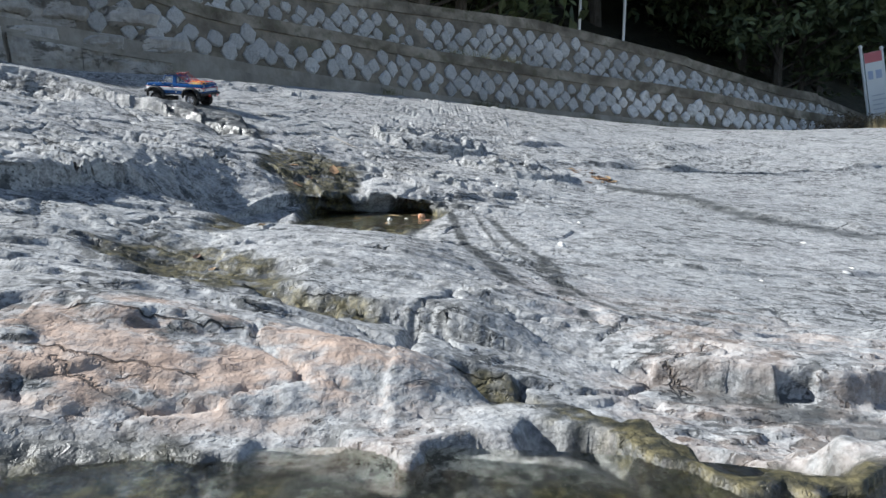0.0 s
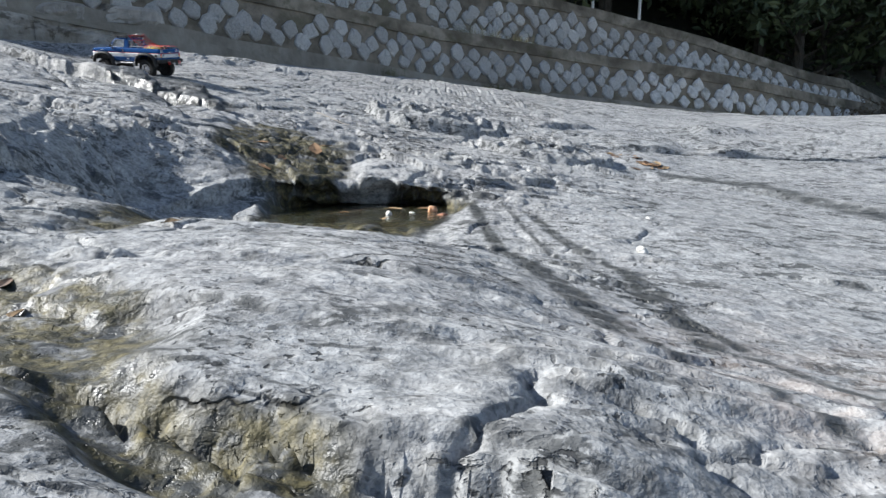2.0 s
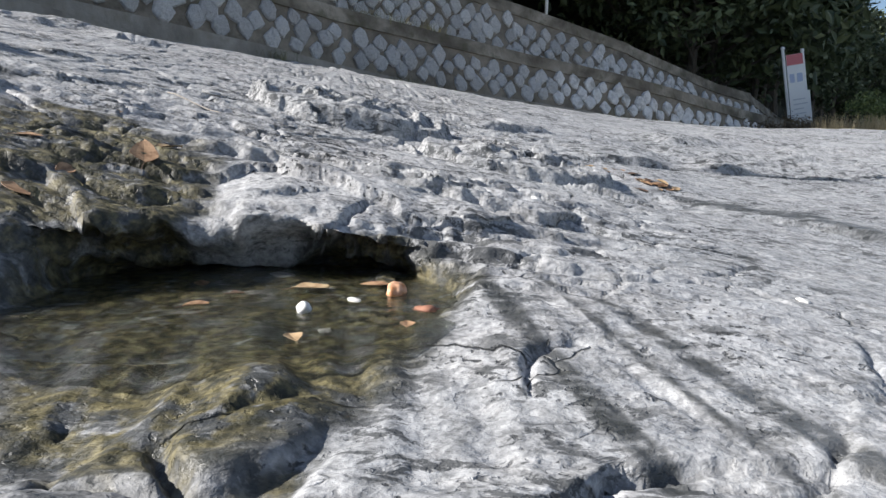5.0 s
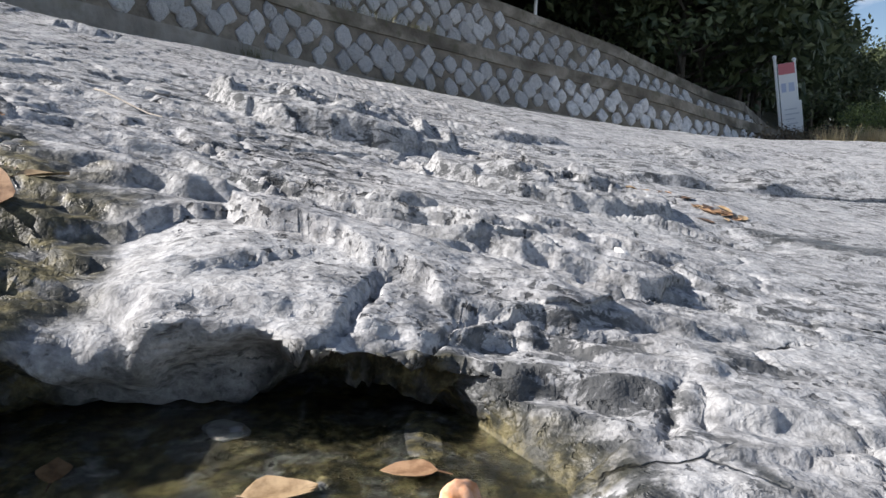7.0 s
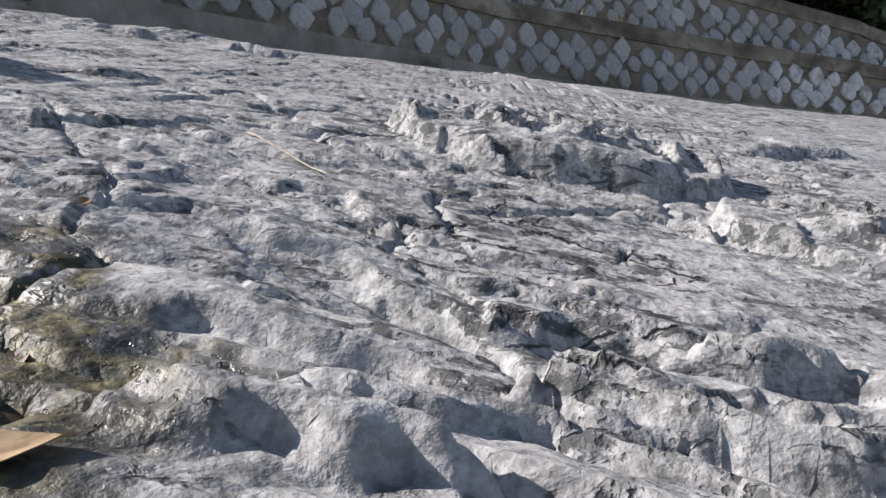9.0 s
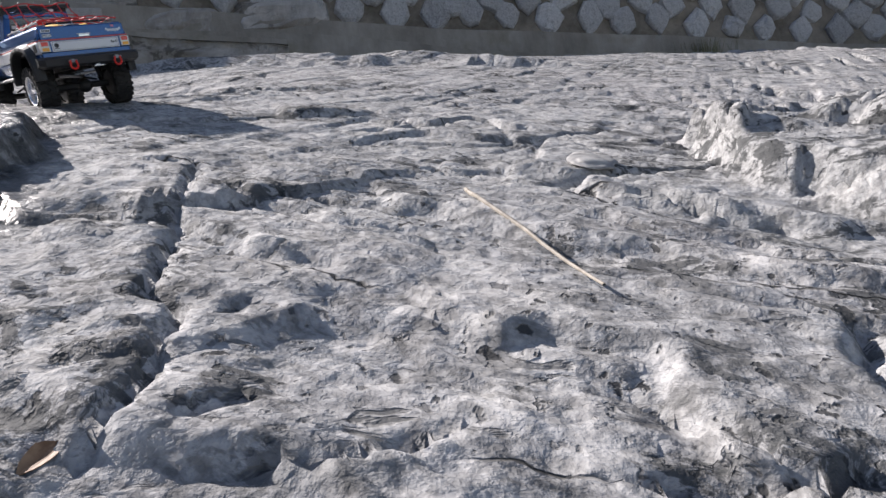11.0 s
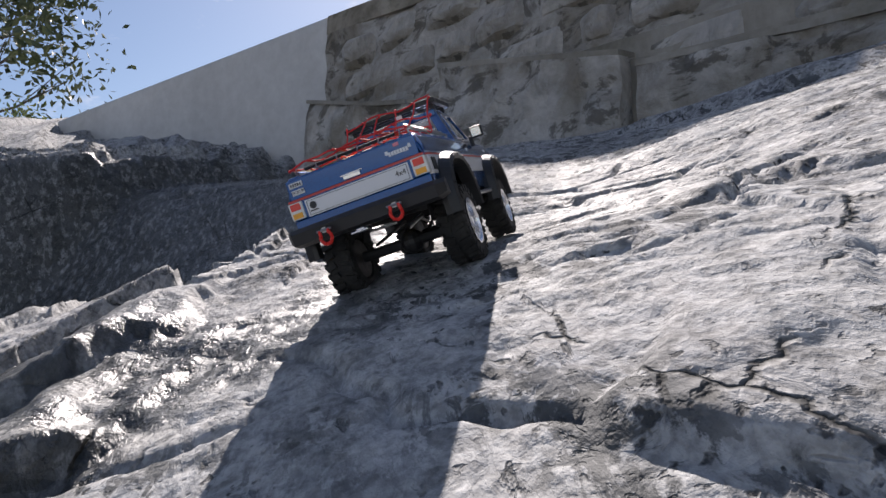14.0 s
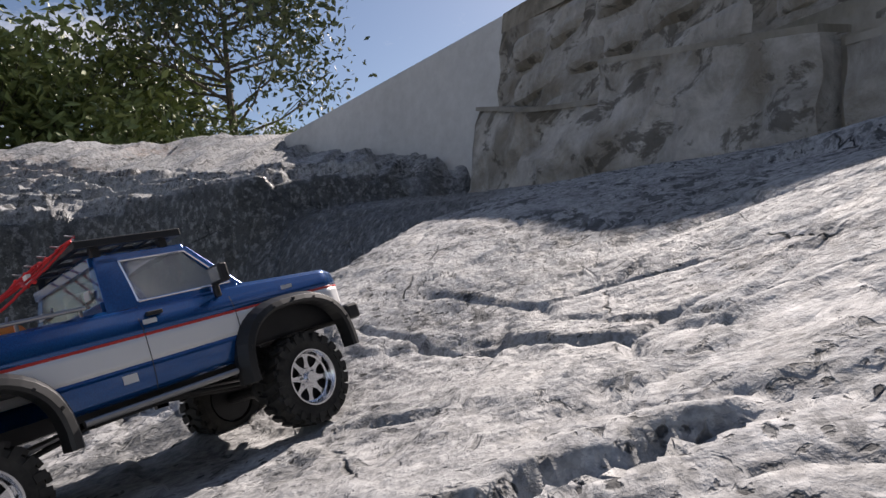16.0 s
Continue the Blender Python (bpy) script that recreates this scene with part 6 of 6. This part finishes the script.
cords = tp("cargo_net", bmesh.new(), red_cord, None, "red elastic cargo net")
bm = bmesh.new()
US, VS = np.linspace(-1, 1, 6), np.linspace(0, 1, 7)
for ui, u in enumerate(US):
    for i in range(24):
        a, b = i / 24, (i + 1) / 24
        sway = lambda v: 0.06 * math.sin(9 * v + 2 * ui)
        limb(bm, net_z(float(u) * (1 + 0) + sway(a), a), net_z(float(u) + sway(b), b), 0.0014, 0.0014, 6)
for vi, v in enumerate(VS):
    for i in range(20):
        a, b = -1 + i / 10, -1 + (i + 1) / 10
        sway = lambda u: 0.025 * math.sin(5 * u + 3 * vi)
        limb(bm, net_z(a, float(v) + sway(a)), net_z(b, float(v) + sway(b)), 0.0014, 0.0014, 6)
for u in US:
    for v in VS:
        bmesh.ops.create_icosphere(bm, subdivisions=1, radius=0.0026, matrix=Matrix.Translation(net_z(float(u), float(v))))
bm.to_mesh(cords.data)
bm.free()
cords.data.materials.append(red_cord)
for i, x in enumerate(np.linspace(-0.08, 0.08, 6)):
    bm = bmesh.new()
    for p, q in (((x, -0.268, 0.190), (x, -0.272, 0.182)), ((x, -0.272, 0.182), (x + 0.004, -0.266, 0.179))):
        limb(bm, p, q, 0.0011, 0.0011, 6)
    part("hook", bm, steel, cords, "small steel hook")
for sg in (-1, 1):
    for y in np.linspace(-0.25, -0.07, 6):
        bm = bmesh.new()
        limb(bm, (sg * 0.0885, y, 0.193), (sg * 0.082, y + 0.003, 0.197), 0.0012, 0.0012, 6)
        part("hook", bm, steel, cords, "small steel hook")
bm = bmesh.new()
limb(bm, (-0.070, -0.262, 0.187), (0.070, -0.262, 0.187), 0.0024, 0.0024, 8)
part("bar", bm, black_plastic, cords)
bm = bmesh.new()
box(bm, 0.020, 0.030, -0.062, -0.058, 0.236, 0.246)
part("tag", bm, white_paint, cords, "small white tag")

for ob in truck.children:
    if not ob.name.startswith("wheel.") and ob.name != "wheel":
        ob.matrix_basis = Matrix.Translation((0, 0, 0 if ob.name.startswith("axle") else LIFT)) @ Matrix.Diagonal((1, STRETCH, 1, 1))
truck.matrix_basis = pose(-2.090, 5.870, 0.770, 4.1, -8.6, 70.2)


# ---- small things on the rock ----
def level(x, y):
    return float(height(np.array([float(x)]), np.array([float(y)]))[0])


def resting(x, y, turn, z=None):
    """A pose on the rock, tilted with it; or lying at the height z on water."""
    if z is not None:
        return pose(x, y, z, 0, 0, turn)
    d = 0.03
    n = Vector((-(level(x + d, y) - level(x - d, y)) / (2 * d), -(level(x, y + d) - level(x, y - d)) / (2 * d), 1)).normalized()
    return Matrix.Translation((x, y, level(x, y))) @ n.to_track_quat("Z", "Y").to_matrix().to_4x4() @ Matrix.Rotation(radians(turn), 4, "Z")


def leaf_material(name, a, b):
    m = material(name, a, 0.6)
    k = Nodes(m)
    c = k.ramp(k.noise(k.coords(), 60, 4, 0.6), (0.38, a), (0.62, b))
    k.set(Base_Color=c)
    k.bump(k.noise(k.coords((1, 6, 1)), 40, 3), 0.5, 0.001)
    return m


BROWN = leaf_material("brown_leaf", (0.20, 0.11, 0.055), (0.40, 0.25, 0.14))
TAN = leaf_material("tan_leaf", (0.25, 0.165, 0.085), (0.42, 0.30, 0.17))
DARK = leaf_material("dark_leaf", (0.07, 0.045, 0.03), (0.17, 0.10, 0.06))
rng = random.Random(901)


def leaf(x, y, size, turn, mat, label, z=None):
    """A dry leaf: pointed blade with a raised rim, curled along its rib, and a stalk."""
    bm = bmesh.new()
    n, rows = 9, []
    curl, twist = rng.uniform(0.15, 0.5), rng.uniform(-0.2, 0.2)
    for i in range(n):
        t = i / (n - 1)
        w = 0.30 * math.sin(math.pi * t ** 0.8) * (1 + 0.12 * math.sin(9 * t + turn))
        row = []
        for j in (-1.0, -0.55, 0.0, 0.55, 1.0):
            row.append(bm.verts.new((size * (t - 0.5), size * w * j, size * (0.05 + curl * w * abs(j) ** 1.5 + twist * (t - 0.5) * j * 0.4 + 0.10 * (t - 0.5) ** 2))))
        rows.append(row)
    for p, q in zip(rows[:-1], rows[1:]):
        for j in range(4):
            bm.faces.new((p[j], q[j], q[j + 1], p[j + 1]))
    bmesh.ops.remove_doubles(bm, verts=bm.verts, dist=1e-5)
    bmesh.ops.solidify(bm, geom=bm.faces, thickness=0.0006)
    ob = tagged(new("dry_leaf", None), label, "leaf", "fallen leaves")
    part("blade", bm, mat, ob)
    bm = bmesh.new()
    limb(bm, (-0.48 * size, 0, 0.07 * size), (-0.75 * size, 0.06 * size, 0.03 * size), 0.0011, 0.0008, 5)
    part("stalk", bm, DARK, ob)
    ob.matrix_basis = resting(*unslide(x, y), turn, z)
    return ob


def pebble(x, y, size, mat, label, z=None, tall=0.6, name="pebble"):
    bm = bmesh.new()
    bmesh.ops.create_icosphere(bm, subdivisions=3, radius=1.0)
    off = Vector((rng.uniform(0, 50), rng.uniform(0, 50), 0))
    for v in bm.verts:
        v.co *= 1 + 0.45 * noise.noise(v.co * 1.3 + off) + 0.12 * noise.noise(v.co * 3.5 + off)
        v.co.x *= size * 0.62
        v.co.y *= size * 0.46
        v.co.z *= size * 0.5 * tall
    for f in bm.faces:
        f.smooth = True
    ob = part(name, bm, mat)
    ob.matrix_basis = resting(*unslide(x, y), rng.uniform(0, 360), z) @ Matrix.Translation((0, 0, size * 0.34 * tall))
    return tagged(ob, label, "pebble", "loose pebbles")


def stone_material(name, a, b, rough=0.7):
    m = material(name, a, rough)
    k = Nodes(m)
    k.set(Base_Color=k.ramp(k.noise(k.coords(), 45, 5, 0.6), (0.38, a), (0.62, b)))
    k.bump(k.noise(k.coords(), 120, 5, 0.6), 0.4, 0.002)
    return m


WHITE = stone_material("white_pebble", (0.55, 0.54, 0.51), (0.78, 0.77, 0.74))
ORANGE = stone_material("orange_pebble", (0.62, 0.26, 0.10), (0.85, 0.52, 0.34))
GREY = stone_material("grey_pebble", (0.22, 0.22, 0.22), (0.42, 0.42, 0.41))
RUSTY = stone_material("rusty_pebble", (0.24, 0.10, 0.06), (0.38, 0.18, 0.11))

pebble(0.036, 3.36, 0.032, ORANGE, "smooth orange pebble standing at the edge of the pool", 0.006, 1.3)
pebble(-0.145, 3.27, 0.028, WHITE, "chipped cream pebble lying in the shallow pool", 0.008, 1.0)
pebble(-0.05, 3.32, 0.024, WHITE, "small white pebble in the shallow pool", 0.010, 0.5)
pebble(0.075, 3.26, 0.040, RUSTY, "red-brown pebble on the pool's edge", 0.008, 0.4)
pebble(-0.115, 3.20, 0.022, GREY, "pale grey pebble lying in the shallow pool", 0.008, 0.3)
pebble(-0.19, 3.565, 0.05, GREY, "flat wet grey stone under the overhang", 0.006, 0.25)
pebble(0.70, 3.02, 0.035, WHITE, "cream stone lying on the smooth slab", None, 0.7)
pebble(0.96, 3.33, 0.03, WHITE, "flat white pebble on the smooth slab", None, 0.35)
pebble(0.56, 4.0, 0.03, WHITE, "pale pebble on the low ledge")
for x, y, s in ((2.09, 2.94, 0.035), (2.16, 3.0, 0.025), (1.52, 2.68, 0.02), (2.3, 3.3, 0.03)):
    pebble(x, y, s, WHITE, "small white stone chip on the slab", None, 0.3)
pebble(-0.57, 5.43, 0.085, GREY, "pale flat stone lying on the rock", None, 0.2, "flat_stone")
for x, y, s, turn, mat, z in ((-0.13, 3.40, 0.075, 5, TAN, 0.018), (0.0, 3.42, 0.06, 170, BROWN, 0.018), (-0.33, 3.30, 0.045, 20, BROWN, 0.018), (0.02, 3.20, 0.04, 80, BROWN, 0.018), (-0.165, 3.18, 0.045, 110, TAN, 0.018), (-0.27, 3.38, 0.03, 10, DARK, 0.018)):
    leaf(x, y, s, turn, mat, "brown dry leaf floating on the shallow pool", z)
leaf(-0.53, 3.86, 0.11, 75, BROWN, "large curled brown leaf lying in the mossy runnel")
for x, y, s, turn, mat in ((-0.49, 3.96, 0.075, 30, TAN), (-0.66, 3.72, 0.06, 10, BROWN), (-0.60, 3.62, 0.07, 200, TAN), (-0.72, 3.60, 0.065, 120, BROWN), (-0.66, 4.12, 0.06, 250, TAN), (-0.78, 3.85, 0.06, 330, BROWN), (-0.56, 4.05, 0.05, 100, BROWN), (-0.75, 4.51, 0.03, 220, BROWN), (-0.6, 4.13, 0.045, 300, DARK), (-0.42, 3.78, 0.06, 160, TAN), (-0.35, 3.50, 0.05, 60, BROWN)):
    leaf(x, y, s, turn, mat, "curled brown leaf caught in the mossy runnel")
for x, y, s, turn, mat in ((-0.35, 2.72, 0.03, 200, BROWN), (-0.6, 2.45, 0.04, 10, TAN), (-0.7, 2.0, 0.04, 75, DARK), (-0.62, 1.9, 0.035, 150, TAN)):
    leaf(x, y, s, turn, mat, "brown leaf lying in a wet mossy hollow")
for i in range(16):
    leaf(1.58 + rng.gauss(0, 0.07), 5.03 + rng.gauss(0, 0.06), rng.uniform(0.04, 0.075), rng.uniform(0, 360), rng.choice((BROWN, TAN, DARK)), "dry leaf in a drift of leaves against the rock")
for i in range(7):
    leaf(1.48 + rng.gauss(0, 0.05), 5.33 + rng.gauss(0, 0.05), rng.uniform(0.04, 0.07), rng.uniform(0, 360), rng.choice((BROWN, TAN, DARK)), "dry leaf in a drift of leaves against the rock")

twig_bark = leaf_material("pale_twig", (0.24, 0.21, 0.17), (0.42, 0.38, 0.32))


def twig(points, r, label):
    bm = bmesh.new()
    random.seed(31)
    ps = [(x, y, level(x, y) + r * 1.2 + lift) for (x, y), lift in [(unslide(a, b), lift) for a, b, lift in points]]
    for i, (a, b) in enumerate(zip(ps[:-1], ps[1:])):
        k0, k1 = 1 - i / len(ps), 1 - (i + 1) / len(ps)
        limb(bm, a, b, r * (0.35 + 0.65 * k0), r * (0.35 + 0.65 * k1), 7)
    return tagged(part("twig", bm, twig_bark), label, "twig")


twig(((-0.72, 5.19, 0.002), (-0.68, 5.13, 0.003), (-0.59, 5.05, 0.008), (-0.52, 4.97, 0.003), (-0.47, 4.90, 0.002)), 0.0036, "short pale twig lying on the rock")


# ---- stones of the walls, last ----
lay_stones(retaining, lambda s: line(FOOT_TOP, s), lambda s: line(COPING, s) - 0.16, 0.06, (4.0, LENGTH), (4.0, 12.5), 1)
lay_blocks(retaining, 0.08, 5.0)
lay_stones(upper_wall, lambda s: line(COPING, s) - 0.02, lambda s: line(UPPER, s) - 0.18, 0.85, (1.0, LENGTH), (6.0, 14.0), 2)
